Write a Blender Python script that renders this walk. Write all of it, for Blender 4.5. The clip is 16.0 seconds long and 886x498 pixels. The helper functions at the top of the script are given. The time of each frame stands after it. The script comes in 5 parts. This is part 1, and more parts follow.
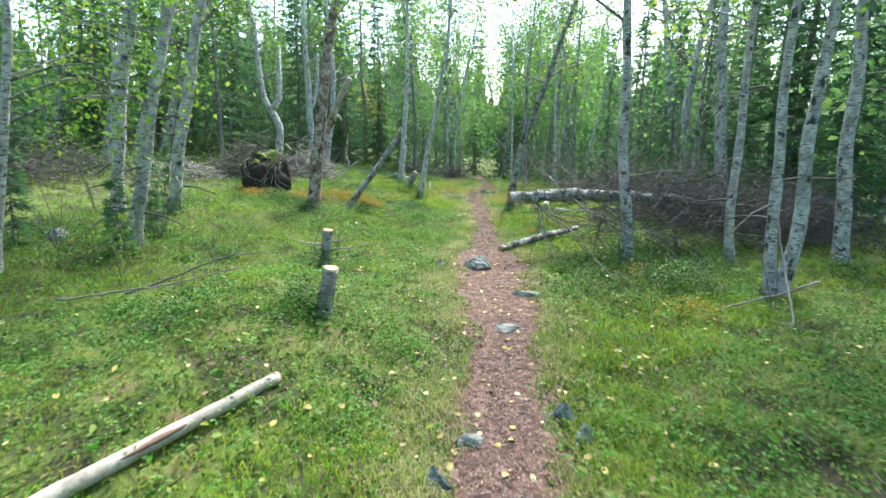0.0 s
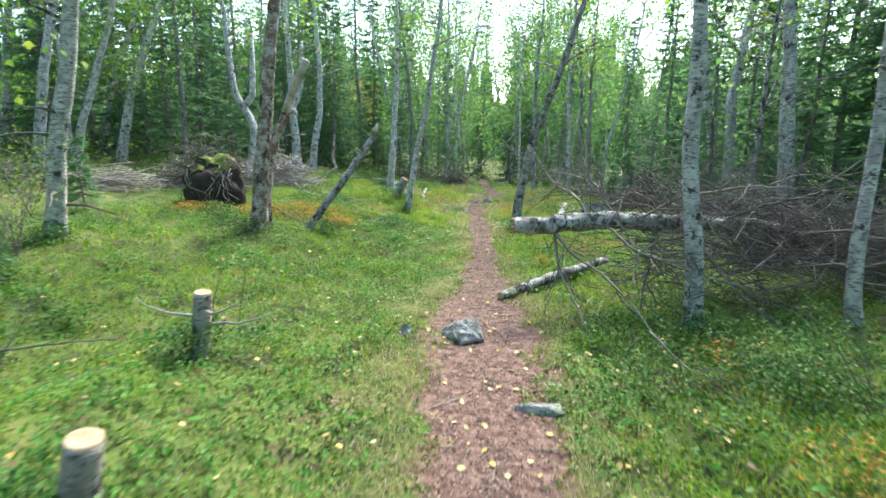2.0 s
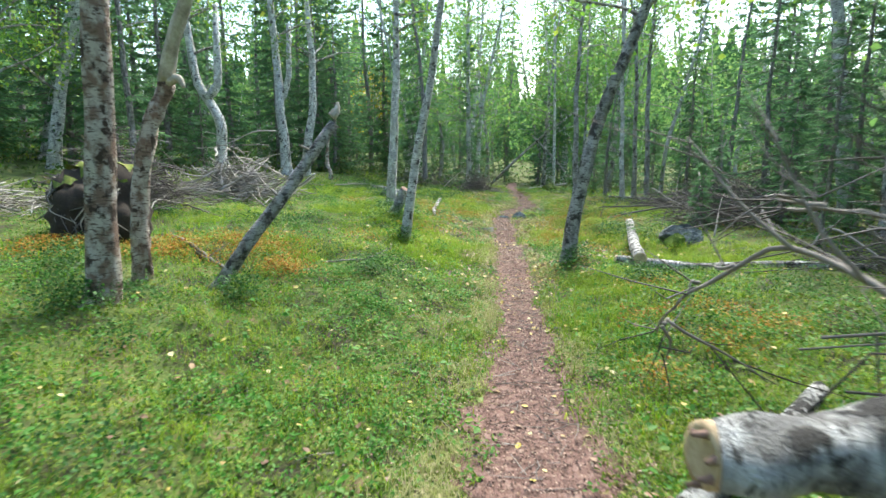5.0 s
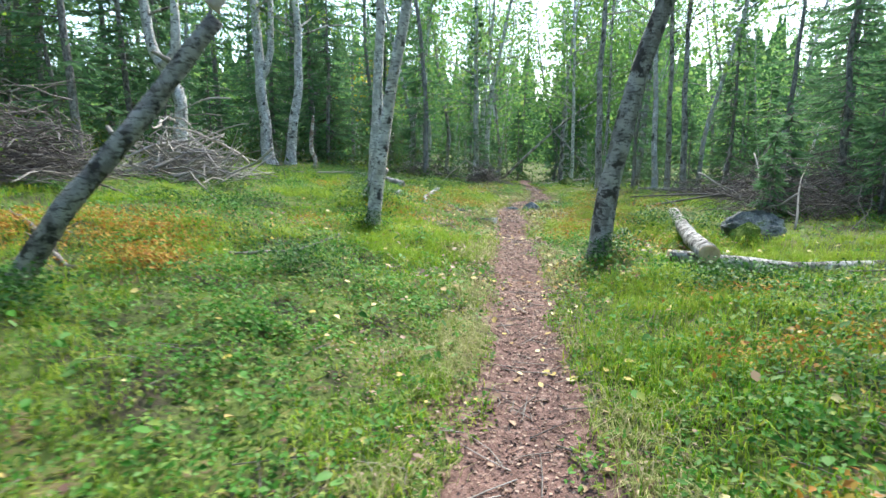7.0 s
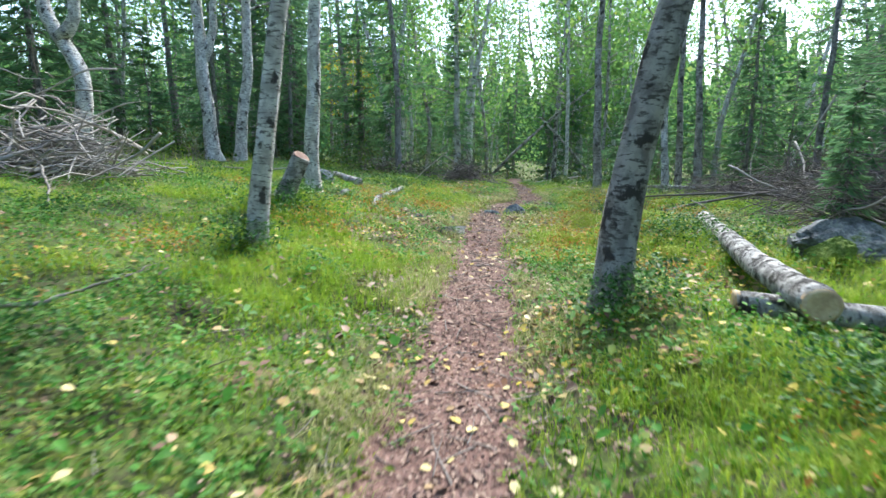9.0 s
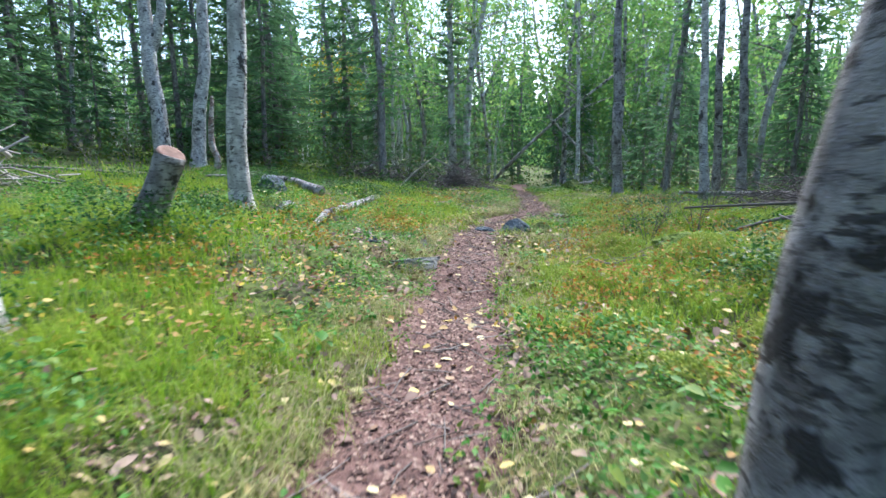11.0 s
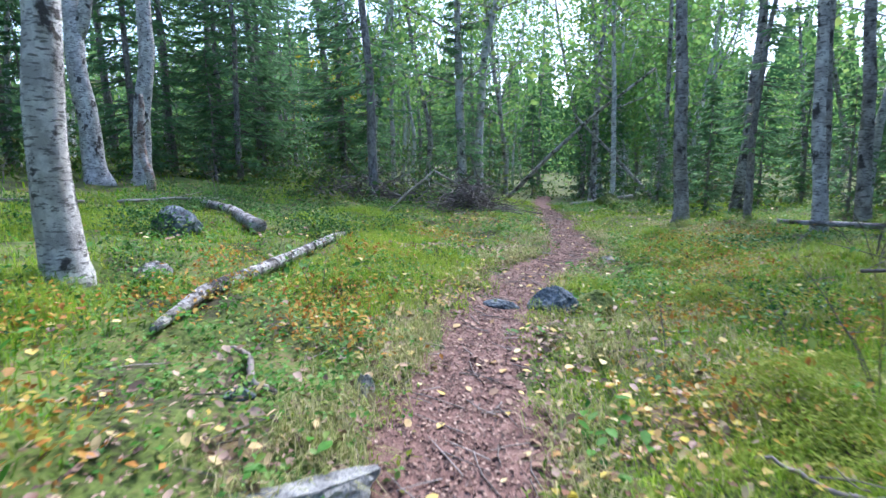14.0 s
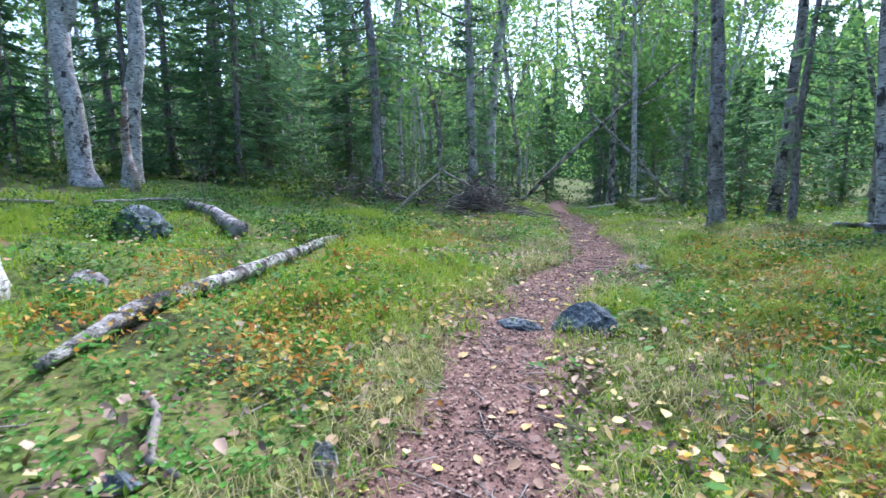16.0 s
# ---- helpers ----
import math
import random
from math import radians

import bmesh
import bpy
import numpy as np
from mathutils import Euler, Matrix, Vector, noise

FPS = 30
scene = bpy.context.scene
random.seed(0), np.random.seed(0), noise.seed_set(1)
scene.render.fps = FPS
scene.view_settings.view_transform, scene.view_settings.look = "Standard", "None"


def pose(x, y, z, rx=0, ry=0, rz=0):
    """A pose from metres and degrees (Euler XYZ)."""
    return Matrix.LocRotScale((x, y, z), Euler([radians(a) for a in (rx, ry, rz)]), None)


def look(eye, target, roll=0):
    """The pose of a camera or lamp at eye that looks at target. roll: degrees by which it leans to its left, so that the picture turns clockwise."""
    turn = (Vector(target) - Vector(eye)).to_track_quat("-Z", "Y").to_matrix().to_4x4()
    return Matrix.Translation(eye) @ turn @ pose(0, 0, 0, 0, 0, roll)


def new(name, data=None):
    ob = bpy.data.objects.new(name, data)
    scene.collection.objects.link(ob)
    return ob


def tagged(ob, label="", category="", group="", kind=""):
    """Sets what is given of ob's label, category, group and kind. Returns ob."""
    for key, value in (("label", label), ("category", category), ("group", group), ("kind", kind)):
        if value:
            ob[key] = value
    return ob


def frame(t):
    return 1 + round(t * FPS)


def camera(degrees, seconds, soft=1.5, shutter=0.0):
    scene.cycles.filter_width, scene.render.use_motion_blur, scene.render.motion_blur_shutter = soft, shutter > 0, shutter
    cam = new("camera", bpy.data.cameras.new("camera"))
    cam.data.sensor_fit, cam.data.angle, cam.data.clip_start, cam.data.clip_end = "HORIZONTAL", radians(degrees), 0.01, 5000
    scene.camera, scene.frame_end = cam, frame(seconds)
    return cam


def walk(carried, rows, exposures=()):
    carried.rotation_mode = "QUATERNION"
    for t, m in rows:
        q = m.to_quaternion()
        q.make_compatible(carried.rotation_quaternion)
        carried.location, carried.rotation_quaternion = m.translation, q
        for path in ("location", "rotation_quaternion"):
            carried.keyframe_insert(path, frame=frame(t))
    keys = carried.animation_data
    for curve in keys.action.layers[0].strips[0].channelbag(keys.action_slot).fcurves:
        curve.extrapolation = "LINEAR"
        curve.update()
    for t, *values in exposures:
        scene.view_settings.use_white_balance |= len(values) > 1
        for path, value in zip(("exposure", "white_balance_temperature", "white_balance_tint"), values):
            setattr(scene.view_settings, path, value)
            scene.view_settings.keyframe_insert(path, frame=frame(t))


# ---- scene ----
cam = camera(79.0, 16.0, soft=1.5, shutter=0.5)
PATH = [
    (0, (0.676, -1.282, 1.765), (0.377, 0.656, 1.37), 1.2),
    (0.5, (0.608, -0.703, 1.764), (0.305, 1.235, 1.372), 1.1),
    (1, (0.648, 0.111, 1.739), (0.355, 2.05, 1.347), 1.4),
    (1.5, (0.624, 0.769, 1.692), (0.298, 2.703, 1.299), 1.1),
    (2, (0.623, 1.508, 1.76), (0.294, 3.441, 1.37), 1.0),
    (2.5, (0.67, 2.305, 1.757), (0.326, 4.235, 1.363), 0.8),
    (3, (0.62, 2.873, 1.866), (0.26, 4.801, 1.476), 0.8),
    (3.5, (0.486, 3.644, 1.815), (0.125, 5.573, 1.427), 0.9),
    (4, (0.35, 4.392, 1.649), (-0.035, 6.315, 1.255), 0.6),
    (4.5, (0.235, 5.163, 1.806), (-0.167, 7.083, 1.419), 0.6),
    (4.7, (0.156, 5.397, 1.747), (-0.253, 7.316, 1.359), 0.3),
    (6.8, (-0.058, 7.948, 1.109), (-0.543, 9.855, 0.752), 0.5),
    (7, (-0.02, 8.129, 1.014), (-0.498, 10.036, 0.649), 0.3),
    (7.5, (0.003, 8.644, 0.867), (-0.503, 10.544, 0.5), 0.2),
    (8, (-0.028, 9.214, 0.814), (-0.551, 11.11, 0.449), -0.1),
    (8.5, (-0.024, 9.839, 0.87), (-0.468, 11.754, 0.504), 0.3),
    (9, (-0.029, 10.519, 0.827), (-0.491, 12.431, 0.462), 0.1),
    (9.2, (-0.016, 10.78, 0.862), (-0.485, 12.69, 0.498), -0.0),
    (11.3, (-0.236, 13.074, 0.711), (-0.726, 14.983, 0.369), -0.5),
    (11.5, (-0.266, 13.293, 0.739), (-0.743, 15.204, 0.391), -0.3),
    (12, (-0.335, 13.93, 0.828), (-0.785, 15.848, 0.482), -0.3),
    (12.5, (-0.464, 14.466, 0.783), (-0.965, 16.372, 0.441), -0.4),
    (13, (-0.549, 14.781, 0.83), (-1.079, 16.682, 0.502), -0.7),
    (13.5, (-0.588, 15.117, 0.754), (-1.111, 17.02, 0.424), -0.8),
    (14, (-0.66, 15.529, 0.84), (-1.212, 17.424, 0.518), -1.0),
    (14.5, (-0.748, 15.868, 0.832), (-1.328, 17.756, 0.514), -1.1),
    (15, (-0.802, 16.138, 0.851), (-1.357, 18.034, 0.541), -1.0),
    (15.5, (-0.836, 16.294, 0.793), (-1.392, 18.19, 0.487), -1.0),
    (16, (-0.827, 16.258, 0.716), (-1.421, 18.144, 0.419), -1.1),
]
walk(cam, [(t, look(e, a, r)) for t, e, a, r in PATH], [(0.0, 1.90, 6450, 3), (4.5, 1.88, 6550, 4), (7.0, 1.84, 6350, 7), (9.2, 1.76, 6100, 8), (11.5, 1.66, 5750, 16), (16.0, 1.74, 5600, 20)])

# ---- light and sky ----
SUN_EL, SUN_AZ = radians(52), radians(11)          # height of the sun; turn from +y towards +x
world = bpy.data.worlds.new("world")
scene.world = world
world.use_nodes = True
wn = world.node_tree
sky = wn.nodes.new("ShaderNodeTexSky")
sky.sky_type, sky.sun_disc = "NISHITA", False
sky.sun_elevation, sky.sun_rotation = SUN_EL, SUN_AZ
sky.air_density, sky.dust_density, sky.ozone_density = 1.0, 1.5, 1.0
wn.nodes["Background"].inputs["Strength"].default_value = 0.15
wn.links.new(sky.outputs["Color"], wn.nodes["Background"].inputs["Color"])
sun = new("sun", bpy.data.lights.new("sun", "SUN"))
sun.data.energy, sun.data.angle, sun.data.color = 2.4, radians(18), (1.0, 0.95, 0.84)
sun.matrix_world = look((0, 0, 0), (-math.sin(SUN_AZ) * math.cos(SUN_EL), -math.cos(SUN_AZ) * math.cos(SUN_EL), -math.sin(SUN_EL)))

# ---- the lie of the land ----
def smooth(a, b, v):
    u = np.clip((v - a) / (b - a), 0, 1)
    return u * u * (3 - 2 * u)


def gz(x, y):
    """Height of the ground."""
    x, y = np.asarray(x, float), np.asarray(y, float)
    near = np.clip(y, -10, 45)
    z = -0.106 + 0.0179 * np.clip(x, -30, 30) + 0.0222 * near - 0.00102 * near * near
    z = z + 0.1075 * np.clip(-x - 1.5, 0, 18)
    z = z - 0.19 * np.exp(-(((x + 0.4) / 1.5) ** 2)) * smooth(6.0, 10.5, y) * (1 - smooth(20, 26, y))
    z = z + 0.42 * np.exp(-(((x + 1.6) / 0.9) ** 2) - ((y - 3.2) / 2.0) ** 2)
    z = z + 0.16 * np.exp(-(((x - 0.35) / 0.4) ** 2) - ((y - 13.7) / 0.7) ** 2)
    z = z - 0.20 * np.exp(-(((x - 1.7) / 0.9) ** 2) - ((y - 13.8) / 1.6) ** 2)
    z = z + 0.22 * np.exp(-(((x + 3.0) / 0.6) ** 2) - ((y - 15.9) / 0.6) ** 2)
    z = z - 0.12 * np.exp(-(((x + 0.8) / 0.55) ** 2) - ((y - 16.2) / 0.55) ** 2)
    z = z - 0.07 * np.exp(-(((x + 0.25) / 0.4) ** 2) - ((y - 13.1) / 0.5) ** 2)
    z = z - 0.05 * np.exp(-(((x + 0.02) / 0.6) ** 2) - ((y - 9.2) / 1.0) ** 2)
    z = z + 0.10 * np.exp(-(((x - 0.06) / 0.28) ** 2) - ((y - 17.85) / 0.28) ** 2)
    z = z + 0.10 * np.exp(-(((x - 0.65) / 0.3) ** 2) - ((y - 17.2) / 0.3) ** 2)
    return z


PY = [-6, 1.3, 3.4, 6.5, 7.4, 11.2, 13.1, 16.4, 18.5, 20.2, 22.1, 25.0, 29.6, 40]
PX = [0.8, 0.62, 0.55, 0.15, 0.1, -0.28, -0.52, -0.98, -1.3, -1.3, -0.9, -1.35, -2.1, -3.0]
PW = [0.33, 0.33, 0.36, 0.64, 0.48, 0.28, 0.29, 0.32, 0.30, 0.31, 0.31, 0.28, 0.22, 0.15]


def path_x(y):
    return np.interp(y, PY, PX)


def path_w(y):
    return np.interp(y, PY, PW)


def bumps(x, y):
    """Small unevenness of the forest floor, flat on the trodden path."""
    off = np.clip((np.abs(x - path_x(y)) - path_w(y)) / 0.5, 0, 1)
    n = np.sin(2.1 * x + 1.3 * np.sin(1.7 * y)) * np.sin(1.9 * y + 0.7 * np.sin(2.3 * x)) * 0.05
    n = n + np.sin(5.3 * x + 2 * np.sin(3.1 * y)) * np.sin(4.7 * y + 1.5 * np.sin(4.1 * x)) * 0.042
    n = n + np.sin(11 * x + 2 * np.sin(7 * y)) * np.sin(12 * y + 2 * np.sin(9 * x)) * 0.010
    return (n + 0.012) * off


def floor_z(x, y):
    return gz(x, y) + bumps(x, y)


def gp(x, y, dz=0.0):
    return Vector((x, y, float(floor_z(x, y)) + dz))


# ---- materials ----
def material(name, colours, scale=8.0, stretch=(1, 1, 1), rough=0.8, bump=0.3, island=0.0, sheer=0.0, detail=6.0, fine=60.0, metal=0.0, stops=None):
    """A surface of blended colours: broad noise, fine noise and relief; island: how far pieces differ; sheer: light let through."""
    m = bpy.data.materials.new(name)
    m.use_nodes = True
    t = m.node_tree
    b = t.nodes["Principled BSDF"]
    b.inputs["Roughness"].default_value, b.inputs["Metallic"].default_value = rough, metal
    co = t.nodes.new("ShaderNodeTexCoord")
    info = t.nodes.new("ShaderNodeObjectInfo")
    mp = t.nodes.new("ShaderNodeMapping")
    mp.inputs["Scale"].default_value = stretch
    shift = t.nodes.new("ShaderNodeVectorMath")
    shift.operation = "SCALE"
    t.links.new(info.outputs["Random"], shift.inputs["Scale"])
    shift.inputs[0].default_value = (37.0, 19.0, 53.0)
    t.links.new(shift.outputs[0], mp.inputs["Location"])
    t.links.new(co.outputs["Object"], mp.inputs["Vector"])
    n1, n2 = t.nodes.new("ShaderNodeTexNoise"), t.nodes.new("ShaderNodeTexNoise")
    for n, s in ((n1, scale), (n2, fine)):
        n.inputs["Scale"].default_value, n.inputs["Detail"].default_value = s, detail
        t.links.new(mp.outputs["Vector"], n.inputs["Vector"])
    mix = t.nodes.new("ShaderNodeMath")
    mix.operation = "MULTIPLY_ADD"
    mix.inputs[1].default_value = 0.35
    t.links.new(n2.outputs["Fac"], mix.inputs[0])
    add = t.nodes.new("ShaderNodeMath")
    add.operation = "MULTIPLY"
    add.inputs[1].default_value = 0.65
    t.links.new(n1.outputs["Fac"], add.inputs[0])
    t.links.new(add.outputs[0], mix.inputs[2])
    last = mix.outputs[0]
    if island:
        geo = t.nodes.new("ShaderNodeNewGeometry")
        vary = t.nodes.new("ShaderNodeMix")
        vary.inputs[0].default_value = island
        t.links.new(last, vary.inputs[2])
        t.links.new(geo.outputs["Random Per Island"], vary.inputs[3])
        last = vary.outputs[0]
    ramp = t.nodes.new("ShaderNodeValToRGB")
    stops = stops or ([0.3 + 0.4 * k / max(1, len(colours) - 1) for k in range(len(colours))] if not island else [0.12 + 0.76 * k / max(1, len(colours) - 1) for k in range(len(colours))])
    while len(ramp.color_ramp.elements) < len(colours):
        ramp.color_ramp.elements.new(0.5)
    for e, s, c in zip(ramp.color_ramp.elements, stops, colours):
        e.position, e.color = s, (*c, 1)
    t.links.new(last, ramp.inputs[0])
    t.links.new(ramp.outputs[0], b.inputs["Base Color"])
    if bump:
        bp = t.nodes.new("ShaderNodeBump")
        bp.inputs["Strength"].default_value, bp.inputs["Distance"].default_value = bump, 0.02
        t.links.new(mix.outputs[0], bp.inputs["Height"])
        t.links.new(bp.outputs[0], b.inputs["Normal"])
    if sheer:
        b.inputs["Specular IOR Level"].default_value = 0.2
        tr, sh = t.nodes.new("ShaderNodeBsdfTranslucent"), t.nodes.new("ShaderNodeMixShader")
        sh.inputs[0].default_value = sheer
        t.links.new(ramp.outputs[0], tr.inputs["Color"])
        t.links.new(b.outputs[0], sh.inputs[1])
        t.links.new(tr.outputs[0], sh.inputs[2])
        t.links.new(sh.outputs[0], t.nodes["Material Output"].inputs["Surface"])
    return m



def bark(name, dark, mid, light, dash=0.6, blotch=0.55, lying=False):
    """Birch bark: mottled pale skin, short dark cross dashes, and rough black blotches."""
    m = bpy.data.materials.new(name)
    m.use_nodes = True
    t = m.node_tree
    b = t.nodes["Principled BSDF"]
    b.inputs["Roughness"].default_value = 0.8
    co, info, shift = t.nodes.new("ShaderNodeTexCoord"), t.nodes.new("ShaderNodeObjectInfo"), t.nodes.new("ShaderNodeVectorMath")
    shift.operation = "SCALE"
    shift.inputs[0].default_value = (31.0, 17.0, 43.0)
    t.links.new(info.outputs["Random"], shift.inputs["Scale"])

    def layer(stretch, scale, detail, lo, hi):
        mp, n, r = t.nodes.new("ShaderNodeMapping"), t.nodes.new("ShaderNodeTexNoise"), t.nodes.new("ShaderNodeMapRange")
        mp.inputs["Scale"].default_value = stretch
        n.inputs["Scale"].default_value, n.inputs["Detail"].default_value, n.inputs["Roughness"].default_value = scale, detail, 0.62
        r.inputs["From Min"].default_value, r.inputs["From Max"].default_value = lo, hi
        t.links.new(co.outputs["Object"], mp.inputs["Vector"])
        t.links.new(shift.outputs[0], mp.inputs["Location"])
        t.links.new(mp.outputs[0], n.inputs["Vector"])
        t.links.new(n.outputs["Fac"], r.inputs["Value"])
        return r.outputs["Result"]

    cross = (52, 17, 17) if lying else (15, 15, 50)
    skin = layer((1, 1, 0.8), 9, 12, 0.42, 0.58)
    dashes = layer(cross, 1.0, 6, dash, dash + 0.07)
    blots = layer((1, 1, 0.9), 7, 13, blotch, blotch + 0.05)
    grain = layer((1, 1, 2), 70, 8, 0.25, 0.75)

    def mix(fac, a, c):
        x = t.nodes.new("ShaderNodeMix")
        x.data_type = "RGBA"
        t.links.new(fac, x.inputs[0]) if not isinstance(fac, float) else None
        for k, v in ((6, a), (7, c)):
            if isinstance(v, tuple):
                x.inputs[k].default_value = (*v, 1)
            else:
                t.links.new(v, x.inputs[k])
        return x.outputs[2]

    base = mix(skin, mid, light)
    base = mix(dashes, base, tuple(0.7 * p + 0.3 * q for p, q in zip(dark, mid)))
    base = mix(blots, base, dark)
    t.links.new(base, b.inputs["Base Color"])
    hump = t.nodes.new("ShaderNodeMath")
    hump.operation = "MULTIPLY_ADD"
    hump.inputs[1].default_value = 1.2
    t.links.new(blots, hump.inputs[0])
    t.links.new(grain, hump.inputs[2])
    bp = t.nodes.new("ShaderNodeBump")
    bp.inputs["Strength"].default_value, bp.inputs["Distance"].default_value = 1.0, 0.02
    t.links.new(hump.outputs[0], bp.inputs["Height"])
    t.links.new(bp.outputs[0], b.inputs["Normal"])
    return m


M_MOSS = material("forest_floor", [(0.038, 0.028, 0.016), (0.05, 0.062, 0.014), (0.075, 0.115, 0.017), (0.105, 0.145, 0.024), (0.15, 0.105, 0.055)], 2.4, rough=0.95, bump=1.4, fine=45, detail=12.0, stops=[0.38, 0.45, 0.50, 0.56, 0.62])
M_PATH = material("trodden_soil", [(0.055, 0.03, 0.024), (0.13, 0.070, 0.055), (0.21, 0.12, 0.096), (0.30, 0.205, 0.17)], 14, rough=0.95, bump=1.6, fine=120, detail=12.0, stops=[0.34, 0.45, 0.55, 0.66])
M_BIRCH = bark("birch_bark", (0.08, 0.074, 0.07), (0.52, 0.505, 0.49), (0.90, 0.885, 0.86), 0.53, 0.58)
M_BIRCHLOG = bark("fallen_birch_bark", (0.05, 0.045, 0.042), (0.25, 0.24, 0.23), (0.70, 0.69, 0.67), 0.53, 0.525, True)
M_BARKD = bark("dark_birch_bark", (0.06, 0.053, 0.05), (0.26, 0.245, 0.235), (0.58, 0.56, 0.54), 0.53, 0.545)
M_STUMP = bark("stump_bark", (0.08, 0.064, 0.056), (0.33, 0.28, 0.25), (0.62, 0.56, 0.51), 0.535, 0.575)
M_PEEL = bark("peeling_bark", (0.075, 0.045, 0.036), (0.30, 0.19, 0.15), (0.70, 0.63, 0.58), 0.535, 0.555)
M_SPBARK = material("spruce_bark", [(0.06, 0.055, 0.054), (0.15, 0.14, 0.136), (0.27, 0.255, 0.245), (0.40, 0.385, 0.37)], 18, (1, 1, 0.6), 0.9, 1.2, fine=60, stops=[0.36, 0.46, 0.56, 0.68])
M_DEAD = material("dead_wood", [(0.09, 0.075, 0.065), (0.20, 0.175, 0.155), (0.34, 0.31, 0.28)], 10, (1, 1, 1), 0.85, 0.6, island=0.35)
M_TWIG = material("dark_twigs", [(0.045, 0.038, 0.037), (0.10, 0.088, 0.085), (0.21, 0.19, 0.182)], 10, rough=0.85, bump=0.3, island=0.6)
M_CUT = material("cut_wood", [(0.30, 0.20, 0.11), (0.45, 0.33, 0.20), (0.58, 0.46, 0.31)], 14, rough=0.8, bump=0.3)
M_NEEDLE = material("spruce_needles", [(0.066, 0.155, 0.075), (0.125, 0.255, 0.115), (0.19, 0.335, 0.15)], 2, rough=0.6, bump=0, island=0.5, sheer=0.55)
M_LEAF = material("birch_leaves", [(0.08, 0.18, 0.025), (0.14, 0.29, 0.04), (0.21, 0.39, 0.055), (0.36, 0.42, 0.07)], 3, rough=0.5, bump=0, island=0.8, sheer=0.5)
M_FAR = material("far_foliage", [(0.07, 0.17, 0.055), (0.13, 0.28, 0.08), (0.21, 0.38, 0.10), (0.36, 0.45, 0.12)], 0.5, rough=0.6, bump=0, island=0.55, sheer=0.55)
M_GRASS = material("grass", [(0.055, 0.155, 0.008), (0.115, 0.275, 0.012), (0.21, 0.385, 0.018), (0.36, 0.42, 0.035), (0.42, 0.36, 0.12)], 2.2, rough=0.55, bump=0, island=0.3, sheer=0.5, stops=[0.30, 0.41, 0.52, 0.64, 0.82])
M_TUFT = material("tuft_grass", [(0.10, 0.23, 0.014), (0.19, 0.34, 0.022), (0.31, 0.41, 0.04), (0.42, 0.41, 0.11)], 1.8, rough=0.6, bump=0, island=0.35, sheer=0.5)
M_HERB = material("berry_shrub_leaves", [(0.020, 0.085, 0.012), (0.05, 0.18, 0.018), (0.10, 0.29, 0.035), (0.15, 0.30, 0.085), (0.28, 0.34, 0.05), (0.34, 0.24, 0.06)], 2.6, rough=0.55, bump=0, island=0.42, sheer=0.4, stops=[0.22, 0.36, 0.48, 0.60, 0.74, 0.90])
M_BILBERRY = material("bilberry_leaves", [(0.014, 0.05, 0.012), (0.03, 0.10, 0.018), (0.06, 0.17, 0.03), (0.12, 0.23, 0.06)], 4, rough=0.5, bump=0, island=0.6, sheer=0.3)
M_RUST = material("rusty_leaves", [(0.28, 0.11, 0.022), (0.43, 0.20, 0.035), (0.48, 0.32, 0.06), (0.30, 0.31, 0.05)], 3, rough=0.6, bump=0, island=0.8, sheer=0.3)
M_FALL = material("fallen_leaves", [(0.14, 0.07, 0.045), (0.28, 0.17, 0.10), (0.42, 0.29, 0.09), (0.55, 0.42, 0.08), (0.58, 0.49, 0.24)], 4, rough=0.6, bump=0.1, island=0.9)
M_OLDCUT = material("weathered_cut", [(0.09, 0.05, 0.035), (0.19, 0.11, 0.08), (0.30, 0.19, 0.14)], 14, rough=0.85, bump=0.5)
M_UNDER = material("dim_undergrowth", [(0.025, 0.06, 0.015), (0.05, 0.11, 0.022), (0.09, 0.16, 0.03), (0.16, 0.13, 0.06)], 0.9, rough=0.6, bump=0, island=0.6, sheer=0.35)
M_OLD = material("old_leaves", [(0.16, 0.08, 0.05), (0.30, 0.15, 0.07), (0.42, 0.24, 0.08), (0.46, 0.32, 0.13), (0.48, 0.40, 0.05)], 4, rough=0.65, bump=0.1, island=0.9, sheer=0.2)
M_LITTER = material("brown_litter", [(0.045, 0.025, 0.02), (0.12, 0.065, 0.05), (0.23, 0.135, 0.10), (0.40, 0.28, 0.21)], 4, rough=0.8, bump=0.1, island=0.95)
M_STONE = material("grey_stone", [(0.06, 0.062, 0.06), (0.15, 0.155, 0.152), (0.24, 0.245, 0.235), (0.33, 0.33, 0.31), (0.14, 0.17, 0.06)], 9, rough=0.92, bump=1.6, fine=70, detail=12.0, stops=[0.36, 0.45, 0.52, 0.58, 0.66])
M_BLUE = material("bluish_stone", [(0.022, 0.032, 0.042), (0.065, 0.09, 0.11), (0.13, 0.165, 0.185), (0.24, 0.265, 0.265), (0.08, 0.12, 0.03)], 8, rough=0.88, bump=1.6, fine=60, detail=12.0, stops=[0.36, 0.45, 0.53, 0.6, 0.66])
M_MOSSY = material("moss", [(0.03, 0.045, 0.010), (0.08, 0.115, 0.018), (0.15, 0.185, 0.03), (0.20, 0.16, 0.06)], 7, rough=0.95, bump=1.5, fine=70, stops=[0.34, 0.46, 0.56, 0.68])
M_HUMMOCK = material("bright_moss", [(0.05, 0.08, 0.015), (0.12, 0.18, 0.025), (0.24, 0.29, 0.05)], 9, rough=0.95, bump=1.8, fine=60)
